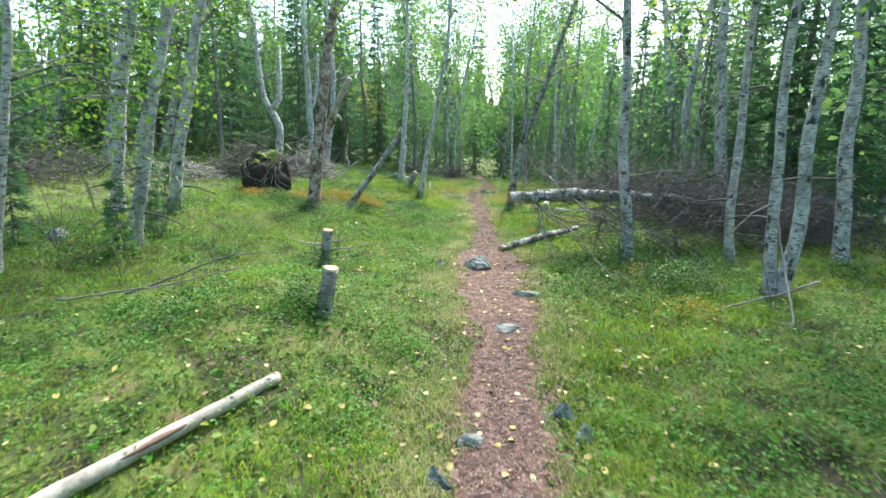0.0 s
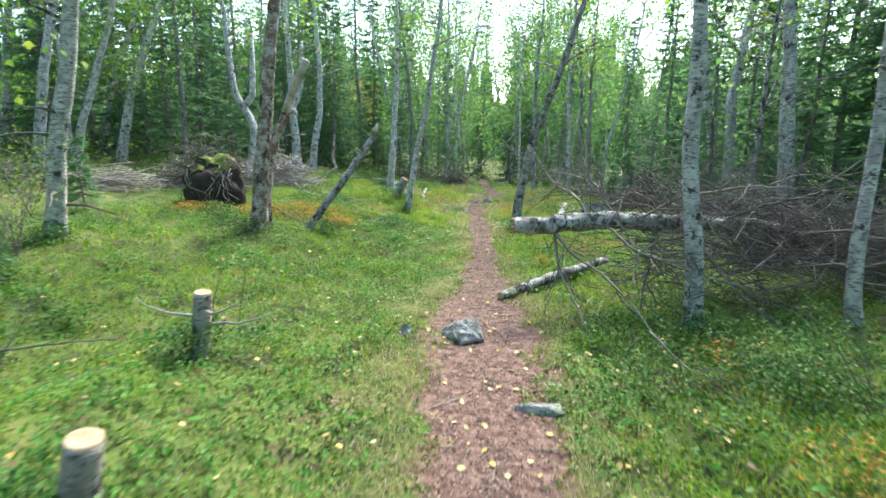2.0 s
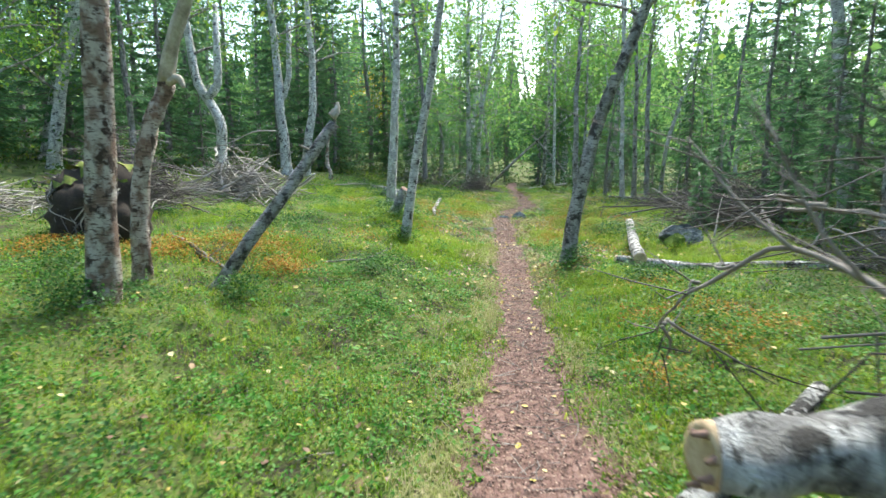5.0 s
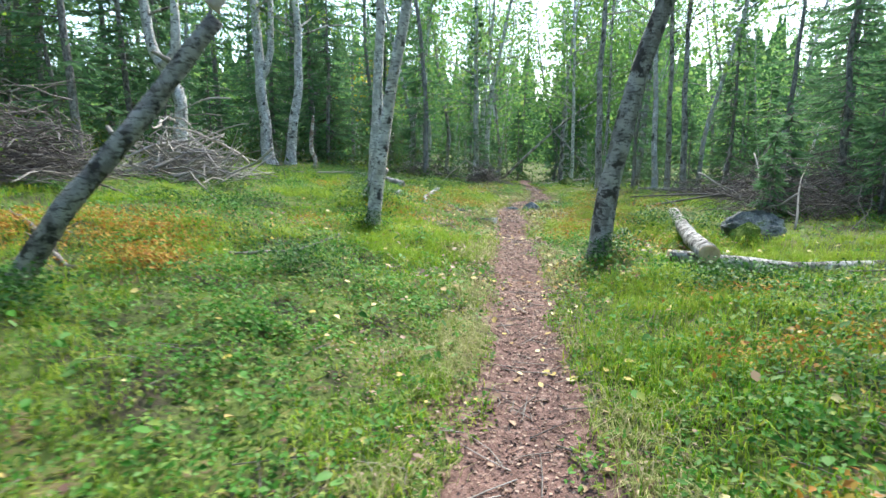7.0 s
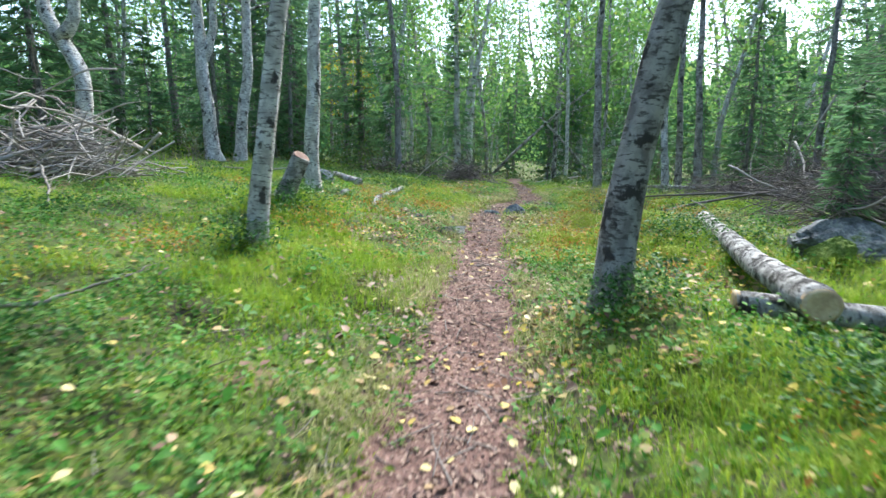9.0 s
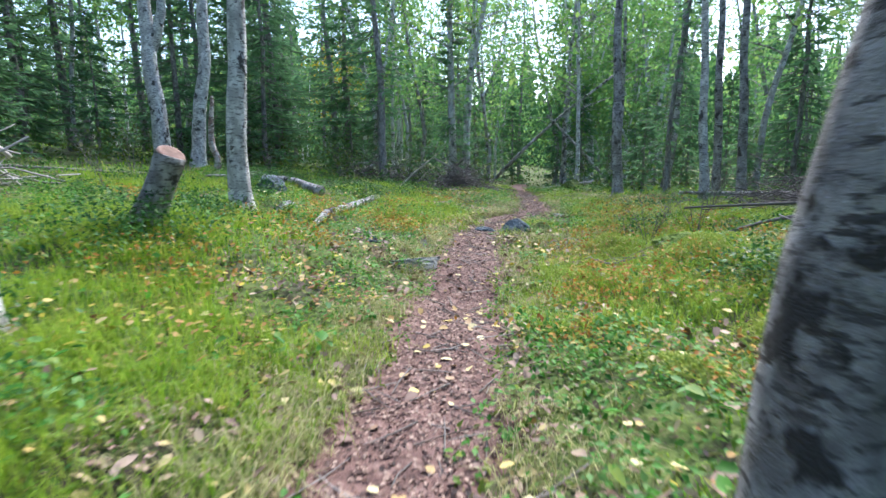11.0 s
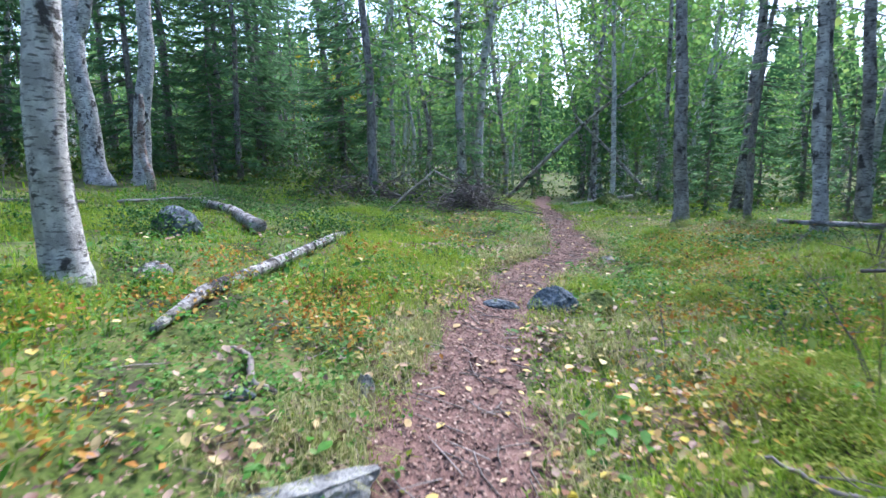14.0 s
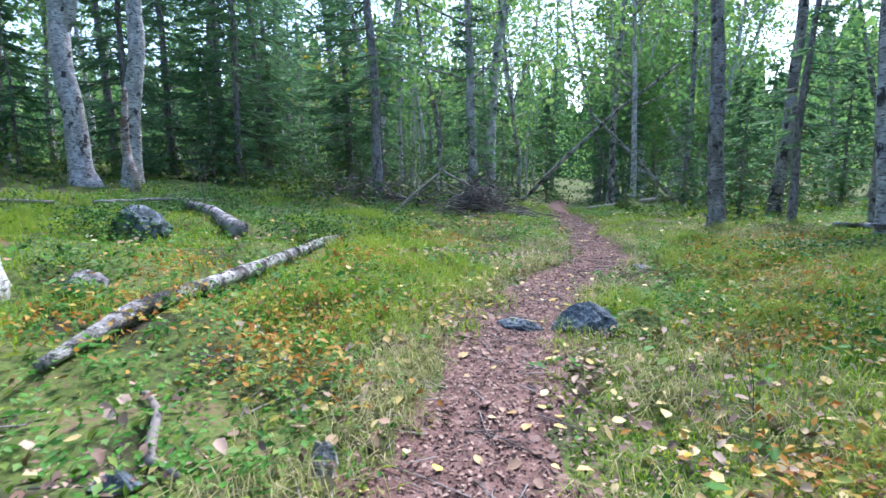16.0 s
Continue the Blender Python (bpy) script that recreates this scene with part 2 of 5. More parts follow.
M_WEATHER = material("weathered_sticks", [(0.12, 0.105, 0.095), (0.28, 0.26, 0.24), (0.48, 0.455, 0.42)], 8, rough=0.85, bump=0.5, island=0.6)
M_DARKSTONE = material("dark_stone", [(0.03, 0.034, 0.036), (0.085, 0.095, 0.10), (0.16, 0.17, 0.175), (0.28, 0.29, 0.275), (0.10, 0.14, 0.035)], 6, rough=0.9, bump=1.8, fine=45, detail=12.0, stops=[0.36, 0.45, 0.53, 0.6, 0.65])
M_DRY = material("dry_leaves", [(0.13, 0.075, 0.05), (0.26, 0.17, 0.12), (0.42, 0.31, 0.23), (0.46, 0.36, 0.14)], 4, rough=0.7, bump=0.2, island=0.9)
M_CUSHION = material("moss_cushion", [(0.16, 0.25, 0.03), (0.29, 0.38, 0.055), (0.43, 0.45, 0.11)], 3, rough=0.7, bump=0, island=0.6, sheer=0.4)
M_PALE = material("barkless_wood", [(0.20, 0.17, 0.14), (0.38, 0.34, 0.29), (0.56, 0.52, 0.46)], 7, (1, 1, 1), 0.8, 0.5, fine=40)
M_YELLOW = material("yellow_leaves", [(0.22, 0.26, 0.03), (0.45, 0.38, 0.03), (0.60, 0.42, 0.04)], 3, rough=0.5, bump=0, island=0.8, sheer=0.45)
M_SHOOT = material("moss_shoots", [(0.045, 0.10, 0.012), (0.10, 0.20, 0.02), (0.21, 0.28, 0.035), (0.30, 0.26, 0.10), (0.22, 0.14, 0.07)], 2.4, rough=0.7, bump=0, island=0.35, sheer=0.35, stops=[0.28, 0.42, 0.54, 0.66, 0.80])
M_WALL = material("distant_wood", [(0.02, 0.06, 0.02), (0.05, 0.13, 0.035), (0.09, 0.20, 0.05), (0.17, 0.27, 0.08)], 0.45, (1, 1, 0.6), rough=0.9, bump=0.4, fine=4.0, detail=9.0)
M_ROOT = material("root_soil", [(0.010, 0.008, 0.006), (0.03, 0.022, 0.016), (0.07, 0.05, 0.035)], 7, rough=0.95, bump=0.9)


# ---- mesh helpers ----
class Acc:
    """Collects vertices and faces of one mesh."""

    def __init__(self):
        self.v, self.f, self.n = [], [], 0

    def add(self, v, f):
        v = np.asarray(v, float).reshape(-1, 3)
        self.f.extend(tuple(int(i) + self.n for i in q) for q in f)
        self.v.append(v)
        self.n += len(v)

    def tube(self, pts, radii, sides=6, cap=True, rough=0.0, seed=0):
        pts = np.array([tuple(p) for p in pts], float)
        radii = np.broadcast_to(np.asarray(radii, float), (len(pts),))
        way = np.gradient(pts, axis=0)
        way /= np.linalg.norm(way, axis=1, keepdims=True) + 1e-9
        side = np.cross(way, (0.31, 0.92, 0.21))
        side /= np.linalg.norm(side, axis=1, keepdims=True) + 1e-9
        up = np.cross(way, side)
        a = np.arange(sides) * 2 * np.pi / sides
        r = radii[:, None] * np.ones(sides)
        if rough:
            k = np.arange(len(pts))[:, None]
            r = r * (1 + rough * (np.sin(3 * a + 0.9 * k + seed) * 0.5 + np.sin(2 * a - 1.7 * k + 2 * seed) * 0.5))
        ring = pts[:, None] + r[..., None] * (np.cos(a)[None, :, None] * side[:, None] + np.sin(a)[None, :, None] * up[:, None])
        n = len(pts)
        f = [(i * sides + j, i * sides + (j + 1) % sides, (i + 1) * sides + (j + 1) % sides, (i + 1) * sides + j) for i in range(n - 1) for j in range(sides)]
        if cap:
            f += [tuple(range(sides))[::-1], tuple((n - 1) * sides + j for j in range(sides))]
        self.add(ring.reshape(-1, 3), f)

    def mesh(self, name, flat=False):
        me = bpy.data.meshes.new(name)
        me.from_pydata(np.concatenate(self.v).tolist(), [], self.f)
        if not flat:
            me.polygons.foreach_set("use_smooth", [True] * len(me.polygons))
        me.update()
        return me


def raw_mesh(name, verts, corners):
    """A mesh of many alike faces: verts (n, 3), corners (m, k)."""
    me = bpy.data.meshes.new(name)
    m, k = corners.shape
    me.vertices.add(len(verts))
    me.vertices.foreach_set("co", np.ascontiguousarray(verts, np.float32).ravel())
    me.loops.add(m * k)
    me.loops.foreach_set("vertex_index", np.ascontiguousarray(corners, np.int32).ravel())
    me.polygons.add(m)
    me.polygons.foreach_set("loop_start", np.arange(0, m * k, k, dtype=np.int32))
    me.update(calc_edges=True)
    me.validate()
    return me


def thing(name, at, label, category, group="", kind=""):
    ob = new(name)
    ob.empty_display_size = 0.1
    ob.location = at
    return tagged(ob, label, category, group, kind)


def part(name, acc, mat, parent, label="", flat=False):
    """One mesh under a thing or a part, in the parent's own space."""
    me = acc.mesh(name, flat) if isinstance(acc, Acc) else acc
    me.materials.append(mat)
    ob = new(name, me)
    ob.parent = parent
    return tagged(ob, label) if label else ob


def single(name, acc, mat, at, label, category, group="", kind="", flat=False):
    me = acc.mesh(name, flat) if isinstance(acc, Acc) else acc
    me.materials.append(mat)
    ob = new(name, me)
    ob.location = at
    return tagged(ob, label, category, group, kind)


rng = np.random.default_rng(7)


def leaves(centres, size, aspect=0.75, droop=0.0, flat=0.5, rnd=rng):
    """Pointed oval leaves, two folded faces each, at the centres: verts, corners."""
    n = len(centres)
    yaw = rnd.uniform(0, 2 * np.pi, n)
    pitch = rnd.normal(-droop, flat, n)
    roll = rnd.normal(0, flat, n)
    s = size * rnd.uniform(0.65, 1.25, n)
    ax = np.stack([np.cos(yaw) * np.cos(pitch), np.sin(yaw) * np.cos(pitch), np.sin(pitch)], 1)
    sd = np.stack([-np.sin(yaw), np.cos(yaw), 0 * yaw], 1)
    nm = np.cross(ax, sd)
    sd = sd * np.cos(roll)[:, None] + nm * np.sin(roll)[:, None]
    nm = np.cross(ax, sd)
    s = s[:, None]
    v = np.stack([centres - ax * s * 0.5, centres + sd * s * aspect * 0.5 + nm * s * 0.12 - ax * s * 0.08, centres + ax * s * 0.5, centres - sd * s * aspect * 0.5 + nm * s * 0.12 - ax * s * 0.08], 1)
    i = np.arange(n)[:, None] * 4
    return v.reshape(-1, 3), np.concatenate([i + [0, 1, 2], i + [0, 2, 3]], 1).reshape(-1, 3)


def ovals(centres, size, aspect=0.75, flat=0.3, rnd=rng):
    """Rounded, slightly cupped leaves of six corners: verts, corners."""
    n = len(centres)
    yaw, roll, pitch = rnd.uniform(0, 2 * np.pi, n), rnd.normal(0, flat, n), rnd.normal(0, flat, n)
    s = (size * rnd.uniform(0.6, 1.3, n))[:, None]
    ax = np.stack([np.cos(yaw) * np.cos(pitch), np.sin(yaw) * np.cos(pitch), np.sin(pitch)], 1) * s
    sd = np.stack([-np.sin(yaw) * np.cos(roll), np.cos(yaw) * np.cos(roll), np.sin(roll)], 1) * s * aspect
    up = np.array([0, 0, 1.0]) * s * rnd.uniform(0.02, 0.16, n)[:, None]
    v = np.stack([centres - ax * 0.5, centres - ax * 0.22 + sd * 0.46 + up, centres + ax * 0.18 + sd * 0.40 + up, centres + ax * 0.52, centres + ax * 0.18 - sd * 0.40 + up, centres - ax * 0.22 - sd * 0.46 + up], 1)
    i = np.arange(n)[:, None] * 6
    return v.reshape(-1, 3), np.concatenate([i + [0, 1, 2], i + [0, 2, 3], i + [0, 3, 4], i + [0, 4, 5]], 1).reshape(-1, 3)


# ---- ground and path ----
def spread(lo, hi, fine_lo, fine_hi, step):
    far = lambda a, b: np.sign(b - a) * np.geomspace(step, abs(b - a), 26)
    return np.unique(np.concatenate([fine_lo + far(fine_lo, lo), np.arange(fine_lo, fine_hi, step), fine_hi + far(fine_hi, hi)]))


gx, gy = spread(-900, 900, -9, 7, 0.11), spread(-900, 900, -3, 27, 0.11)
X, Y = np.meshgrid(gx, gy)
Z = floor_z(X, Y)
k = np.arange(len(gx) - 1)[None] + np.arange(len(gy) - 1)[:, None] * len(gx)
corners = np.stack([k, k + 1, k + 1 + len(gx), k + len(gx)], -1).reshape(-1, 4)
me = raw_mesh("ground", np.stack([X, Y, Z], -1).reshape(-1, 3), corners)
me.polygons.foreach_set("use_smooth", [True] * len(me.polygons))
single("ground", me, M_MOSS, (0, 0, 0), "mossy forest floor with low grass and litter", "ground", kind="structure")

ys = np.arange(-5, 38, 0.06)
us = np.linspace(-1, 1, 15)
wob = 0.06 * np.sin(3.7 * ys) + 0.045 * np.sin(9.1 * ys + 1) + 0.03 * np.sin(23 * ys)
wob2 = 0.06 * np.sin(4.3 * ys + 2) + 0.045 * np.sin(8.3 * ys) + 0.03 * np.sin(27 * ys + 1)
half = np.where(us[None] < 0, path_w(ys)[:, None] + wob[:, None], path_w(ys)[:, None] + wob2[:, None]) * 1.12
PXX = path_x(ys)[:, None] + us[None] * half
PYY = np.broadcast_to(ys[:, None], PXX.shape)
PZ = floor_z(PXX, PYY) + 0.014 - 0.022 * us[None] ** 6 + 0.006 * np.sin(31 * PXX + 3 * np.sin(17 * PYY)) * np.sin(29 * PYY)
k = np.arange(len(us) - 1)[None] + np.arange(len(ys) - 1)[:, None] * len(us)
corners = np.stack([k, k + 1, k + 1 + len(us), k + len(us)], -1).reshape(-1, 4)
me = raw_mesh("footpath", np.stack([PXX, PYY, PZ], -1).reshape(-1, 3), corners)
me.polygons.foreach_set("use_smooth", [True] * len(me.polygons))
single("footpath", me, M_PATH, (0, 0, 0), "narrow reddish-brown trodden forest footpath with leaf litter", "path", kind="structure")


# ---- trees ----
def spine(points, height, wander=0.05, seed=0):
    """The line of a trunk through its offsets (dx, dz), running on to its height."""
    rnd = np.random.default_rng(seed)
    xs, zs = [0.0] + [p[0] for p in points], [0.0] + [p[1] for p in points]
    lean = (xs[-1] - xs[-2]) / max(0.3, zs[-1] - zs[-2])
    while zs[-1] < height:
        step = min(1.2, height - zs[-1] + 0.01)
        lean = lean * 0.85 + rnd.normal(0, 0.04)
        xs.append(xs[-1] + lean * step)
        zs.append(zs[-1] + step)
    z = np.concatenate([[-0.12, 0.0, 0.08, 0.2], np.arange(0.4, height, 0.22)])
    x = np.interp(z, zs, xs)
    x = np.convolve(np.pad(x, 2, mode="edge"), np.ones(5) / 5, "valid")
    w = np.arange(len(z))
    y = wander * np.sin(0.35 * w + seed) + 0.4 * wander * np.sin(0.9 * w + 2 * seed)
    x = x + 0.4 * wander * np.sin(0.7 * w + 3 * seed)
    return np.stack([x - x[1], y - y[1], z], 1)


def trunk_acc(line, r, top=0.25, sides=10, seed=0, flare=1.55):
    acc = Acc()
    z = line[:, 2]
    rad = r * (1 - (1 - top) * np.clip(z / z[-1], 0, 1) ** 0.9)
    rad = rad * (1 + (flare - 1) * np.exp(-np.clip(z + 0.1, 0, 9) / 0.16))
    acc.tube(line, rad, sides, rough=0.07, seed=seed)
    return acc


def limbs(line, r, lo, hi, count, length, rise, rnd, acc=None):
    """Thin branches off a trunk; returns them and points along them."""
    acc = acc or Acc()
    tips = []
    for _ in range(count):
        h = rnd.uniform(lo, hi)
        p = np.array([np.interp(h, line[:, 2], line[:, c]) for c in range(3)])
        a = rnd.uniform(0, 2 * np.pi)
        L = length * rnd.uniform(0.5, 1.15) * (1.15 - 0.55 * (h - lo) / max(0.1, hi - lo))
        out = np.array([np.cos(a), np.sin(a), rise + rnd.normal(0, 0.15)])
        pts = [p + out * L * u + np.array([0, 0, -0.25 * L * u * u]) + rnd.normal(0, 0.03 * L, 3) * u for u in np.linspace(0, 1, 5)]
        acc.tube(pts, np.linspace(0.22 * r, 0.05 * r, 5) + 0.003, 4, cap=False)
        tips.extend(pts[2:])
    return acc, np.array(tips)


def birch(x, y, r, points, height=9.0, seed=0, bark=None, crown=900, label="white-barked birch with a bare lower trunk", lo=3.2, leafsize=0.085, arms=None, twigs=0, dz=0.0, name="birch_tree", sides=10, far=False, foliage=None):
    rnd = np.random.default_rng(100 + seed)
    tree = thing(name, gp(x, y, dz), label, "tree", "birches along the path")
    line = spine(points, height, 0.03, seed)[:: 3 if far else 1]
    trunk = part("trunk", trunk_acc(line, r, 0.2, sides, seed), bark or M_BIRCH, tree)
    tips = []
    if far:
        br, tips = limbs(line, r, lo, height - 0.3, 22, 1.7, 0.5, rnd)
        tagged(part("branch_mass", br, M_BARKD, tree), kind="stuff")
    else:
        for _ in range(14):
            br, more = limbs(line, r, lo, height - 0.3, 1, 1.6, 0.55, rnd)
            part("branch", br, M_BARKD, tree)
            tips.extend(more)
        tips = np.array(tips)
    for _ in range(twigs):
        dead, _ = limbs(line, r, 0.4, lo, 1, 0.75, 0.15, rnd)
        part("dead_branch", dead, M_TWIG, tree)
    for pts, rad in arms or ():
        a = Acc()
        a.tube(pts, rad, 8, rough=0.06)
        part("limb", a, bark or M_BIRCH, tree)
    c = tips[rnd.integers(0, len(tips), crown)] + rnd.normal(0, 0.30, (crown, 3)) + [0, 0, -0.12]
    tagged(part("crown", raw_mesh("crown", *leaves(c, leafsize, 0.8, 0.4, 0.7, rnd)), foliage or M_LEAF, tree), kind="stuff")
    return tree


def spruce_parts(height, r, seed, low=0.6, width=1.5, whorls=24, per=7, sprays=18, wide=0.03):
    """Trunk, and boughs of hanging needle sprays, as meshes."""
    rnd = np.random.default_rng(300 + seed)
    line = spine([(0.0, 1.0), (0.02, 2.0)], height, 0.02, seed)
    tr = trunk_acc(line if sprays > 15 else line[::4], r, 0.12, 8 if sprays > 15 else 6, seed, 1.3)
    br = Acc()
    pos, way = [], []
    for h in np.linspace(low, height - 0.2, whorls):
        reach = width * (1 - 0.9 * ((h - low) / (height - low)) ** 1.1) * (0.75 if h < low + 0.8 else 1)
        for q in range(per):
            a = rnd.uniform(0, 2 * np.pi)
            L = reach * rnd.uniform(0.55, 1.1)
            d = np.array([np.cos(a), np.sin(a), 0])
            hh = h + rnd.uniform(-0.12, 0.12)
            u = np.linspace(0, 1, 3 if sprays > 15 else 2)
            pts = np.array([np.interp(hh, line[:, 2], line[:, 0]), np.interp(hh, line[:, 2], line[:, 1]), hh]) + d * (u * L)[:, None] + np.outer(-0.32 * L * u + 0.18 * L * u**2.5, [0, 0, 1])
            br.tube(pts, np.linspace(0.014, 0.004, len(u)), 3, cap=False)
            for _ in range(sprays):
                w = rnd.uniform(0.15, 1.0)
                p = np.array([np.interp(w, u, pts[:, c]) for c in range(3)])
                side = rnd.choice([-1, 1]) * np.array([-d[1], d[0], 0])
                o = 0.75 * d + side * rnd.uniform(0.2, 1.1) + np.array([0, 0, rnd.uniform(-0.75, 0.1)])
                pos.append(p)
                way.append(o / np.linalg.norm(o) * (0.10 + 0.26 * (1 - w)) * rnd.uniform(0.6, 1.3) * (0.6 + 0.5 * min(1.4, L)))
    pos, way = np.array(pos), np.array(way)
    s = np.cross(way, rnd.normal(0, 1, way.shape))
    s /= np.linalg.norm(s, axis=1, keepdims=True) + 1e-9
    s *= wide
    v = np.stack([pos - s * 0.4, pos + way * 0.55 - s, pos + way, pos + way * 0.55 + s], 1).reshape(-1, 3)
    i = np.arange(len(pos))[:, None] * 4
    return tr.mesh("trunk"), br.mesh("boughs"), raw_mesh("needles", v, np.concatenate([i + [0, 1, 2], i + [0, 2, 3]], 1).reshape(-1, 3))


SPRUCES = []


def spruce(x, y, kind=0, scale=1.0, turn=0.0, label="dark green spruce with drooping boughs"):
    m = Matrix.Translation(gp(x, y, -0.05)) @ Matrix.Rotation(turn, 4, "Z") @ Matrix.Scale(scale, 4)
    tree = new("spruce_tree")
    tree.matrix_world = m
    tagged(tree, label, "tree", "spruces in the forest")
    for nm, me in zip(("trunk", "bough_mass", "needle_mass"), SPRUCES[kind]):
        ob = new(nm, me)
        ob.parent = tree
        if nm != "trunk":
            tagged(ob, kind="stuff")
    return tree


def add_spruce(*a, **k):
    ms = spruce_parts(*a, **k)
    for me, mt in zip(ms, (M_SPBARK, M_TWIG, M_NEEDLE)):
        me.materials.append(mt)
    SPRUCES.append(ms)


add_spruce(11.0, 0.11, 1, low=0.9, width=1.8, whorls=26, per=7, sprays=38, wide=0.020)
add_spruce(10.0, 0.10, 2, low=0.4, width=1.9, whorls=26, per=7, sprays=38, wide=0.020)
add_spruce(8.0, 0.08, 3, low=0.2, width=1.5, whorls=24, per=6, sprays=28, wide=0.019)
add_spruce(1.6, 0.018, 4, low=0.1, width=0.5, whorls=11, per=5, sprays=20, wide=0.012)
add_spruce(12.0, 0.12, 5, low=1.4, width=1.9, whorls=22, per=5, sprays=12, wide=0.042)
add_spruce(11.0, 0.11, 6, low=0.6, width=1.9, whorls=22, per=5, sprays=12, wide=0.042)
add_spruce(4.0, 0.05, 7, low=0.12, width=1.25, whorls=15, per=6, sprays=20, wide=0.025)
add_spruce(10.5, 0.10, 8, low=1.8, width=1.4, whorls=22, per=5, sprays=26, wide=0.020)

# birches measured along the walk: x, y, radius, offsets (dx, dz), height
birch(-4.70, 5.34, 0.095, [(0.25, 1.0), (0.59, 2.16), (0.80, 3.19)], 8.5, 1, crown=2200, lo=1.7, leafsize=0.075, twigs=6)
birch(-5.75, 7.65, 0.125, [(0.10, 0.3), (0.46, 1.9), (0.82, 3.5)], 9, 2, crown=2200, lo=1.7, leafsize=0.075, twigs=5, label="white birch with a curved foot")
birch(-6.44, 7.17, 0.115, [(0.1, 1.0), (0.27, 2.16), (0.62, 3.49)], 9, 3, crown=2200, lo=1.7, leafsize=0.075, twigs=6)
birch(-4.92, 3.50, 0.061, [(0.32, 1.43), (0.56, 2.76)], 6, 4, crown=1200, lo=1.3, leafsize=0.06)
birch(-9.17, 19.06, 0.17, [(0.02, 0.9), (0.20, 1.55), (0.08, 1.85), (-0.35, 2.25), (-0.55, 2.7), (-0.62, 3.6)], 8.5, 5, label="birch with a crooked, twice-bent white trunk",
      arms=[([(-0.30, 0, 2.2), (-0.05, 0.02, 2.36), (0.12, 0.03, 2.6), (0.16, 0.03, 3.2), (0.2, 0.05, 4.6)], [0.11, 0.12, 0.11, 0.10, 0.05])])
birch(-3.85, 9.55, 0.135, [(0.12, 0.8), (0.27, 1.92), (0.45, 3.2)], 9, 6, bark=M_PEEL, label="old birch with brown peeling bark")
birch(-9.40, 23.25, 0.19, [(-0.03, 0.6), (-0.07, 1.4), (-0.12, 2.6), (-0.20, 4.12)], 11, 7, label="old thick birch with streaked bark and a fork", sides=14,
      arms=[([(-0.22, 0, 2.35), (0.02, 0.03, 2.75), (0.22, 0.04, 3.3), (0.30, 0.05, 5.0)], [0.13, 0.12, 0.10, 0.07])])
birch(-9.02, 23.85, 0.165, [(0.06, 0.6), (0.26, 1.5), (0.40, 2.2), (0.46, 4.04)], 11, 8, sides=14)
birch(-3.89, 18.08, 0.122, [(0.05, 1.38), (0.12, 2.33)], 8.5, 9)
birch(-2.45, 14.25, 0.083, [(0.10, 0.8), (0.20, 1.25), (0.34, 2.1), (0.6, 3.4)], 8, 10, bark=M_BIRCH)
birch(0.22, 13.72, 0.115, [(0.10, 0.98), (0.25, 1.81), (0.75, 3.2)], 8, 11, bark=M_BARKD, label="leaning birch with rough grey bark", dz=-0.04)
birch(2.16, 6.70, 0.086, [(-0.12, 1.0), (-0.20, 1.70), (-0.27, 3.04)], 8.5, 12)
birch(5.31, 15.71, 0.15, [(-0.23, 2.94), (0.16, 5.69)], 10, 13)
birch(7.09, 19.31, 0.14, [(-0.32, 3.24), (-0.25, 6.54)], 10, 14)
birch(3.65, 6.97, 0.07, [(-0.10, 1.0), (-0.06, 1.79), (-0.08, 3.64)], 8, 15, twigs=6)
birch(3.77, 5.63, 0.088, [(-0.02, 0.3), (0.10, 0.75), (0.17, 1.1), (0.06, 1.4), (0.09, 2.11), (0.15, 3.5)], 8, 16, label="white birch with a twin trunk")
birch(3.70, 5.70, 0.075, [(-0.05, 1.27), (-0.12, 2.24)], 7.5, 17, twigs=4)
birch(5.34, 7.34, 0.11, [(-0.15, 1.2), (-0.21, 2.33), (-0.28, 3.67)], 9, 18)
birch(5.72, 17.99, 0.16, [(-0.43, 2.56), (-0.85, 5.09)], 10, 19)
birch(5.30, 12.57, 0.16, [(-0.20, 1.83), (-0.37, 3.73)], 9.5, 20)
birch(-11.89, 14.53, 0.12, [(0.62, 1.70), (1.55, 3.88)], 9, 21, crown=2200, lo=1.7, leafsize=0.075)
birch(-12.91, 17.44, 0.17, [(0.3, 1.2), (0.59, 2.32), (1.77, 4.54)], 9, 22, crown=2200, lo=1.7, leafsize=0.075)
birch(-15.38, 19.38, 0.15, [(0.75, 2.4), (1.8, 4.57)], 9, 23, crown=2200, lo=1.7, leafsize=0.075)
birch(-18.0, 18.0, 0.2, [(0.48, 2.59), (0.94, 5.04)], 9, 24, crown=2200, lo=1.7, leafsize=0.075)
birch(-11.98, 13.43, 0.15, [(0.49, 2.04), (1.09, 4.09)], 9, 25, crown=2200, lo=1.7, leafsize=0.075)
birch(2.40, 24.40, 0.085, [(-0.13, 2.44), (-0.15, 3.8)], 9, 26, bark=M_BARKD, crown=260, lo=4.2)
birch(0.53, 24.30, 0.11, [(-0.07, 1.60), (-0.13, 3.11)], 9, 27, bark=M_BARKD, crown=260, lo=4.2)
birch(1.72, 26.3, 0.105, [(0.09, 1.08), (0.20, 2.63)], 9, 28, bark=M_BARKD, crown=260, lo=4.2)
birch(1.87, 22.90, 0.082, [(-0.07, 1.01), (-0.11, 1.84)], 8, 29, crown=260, lo=4.2)
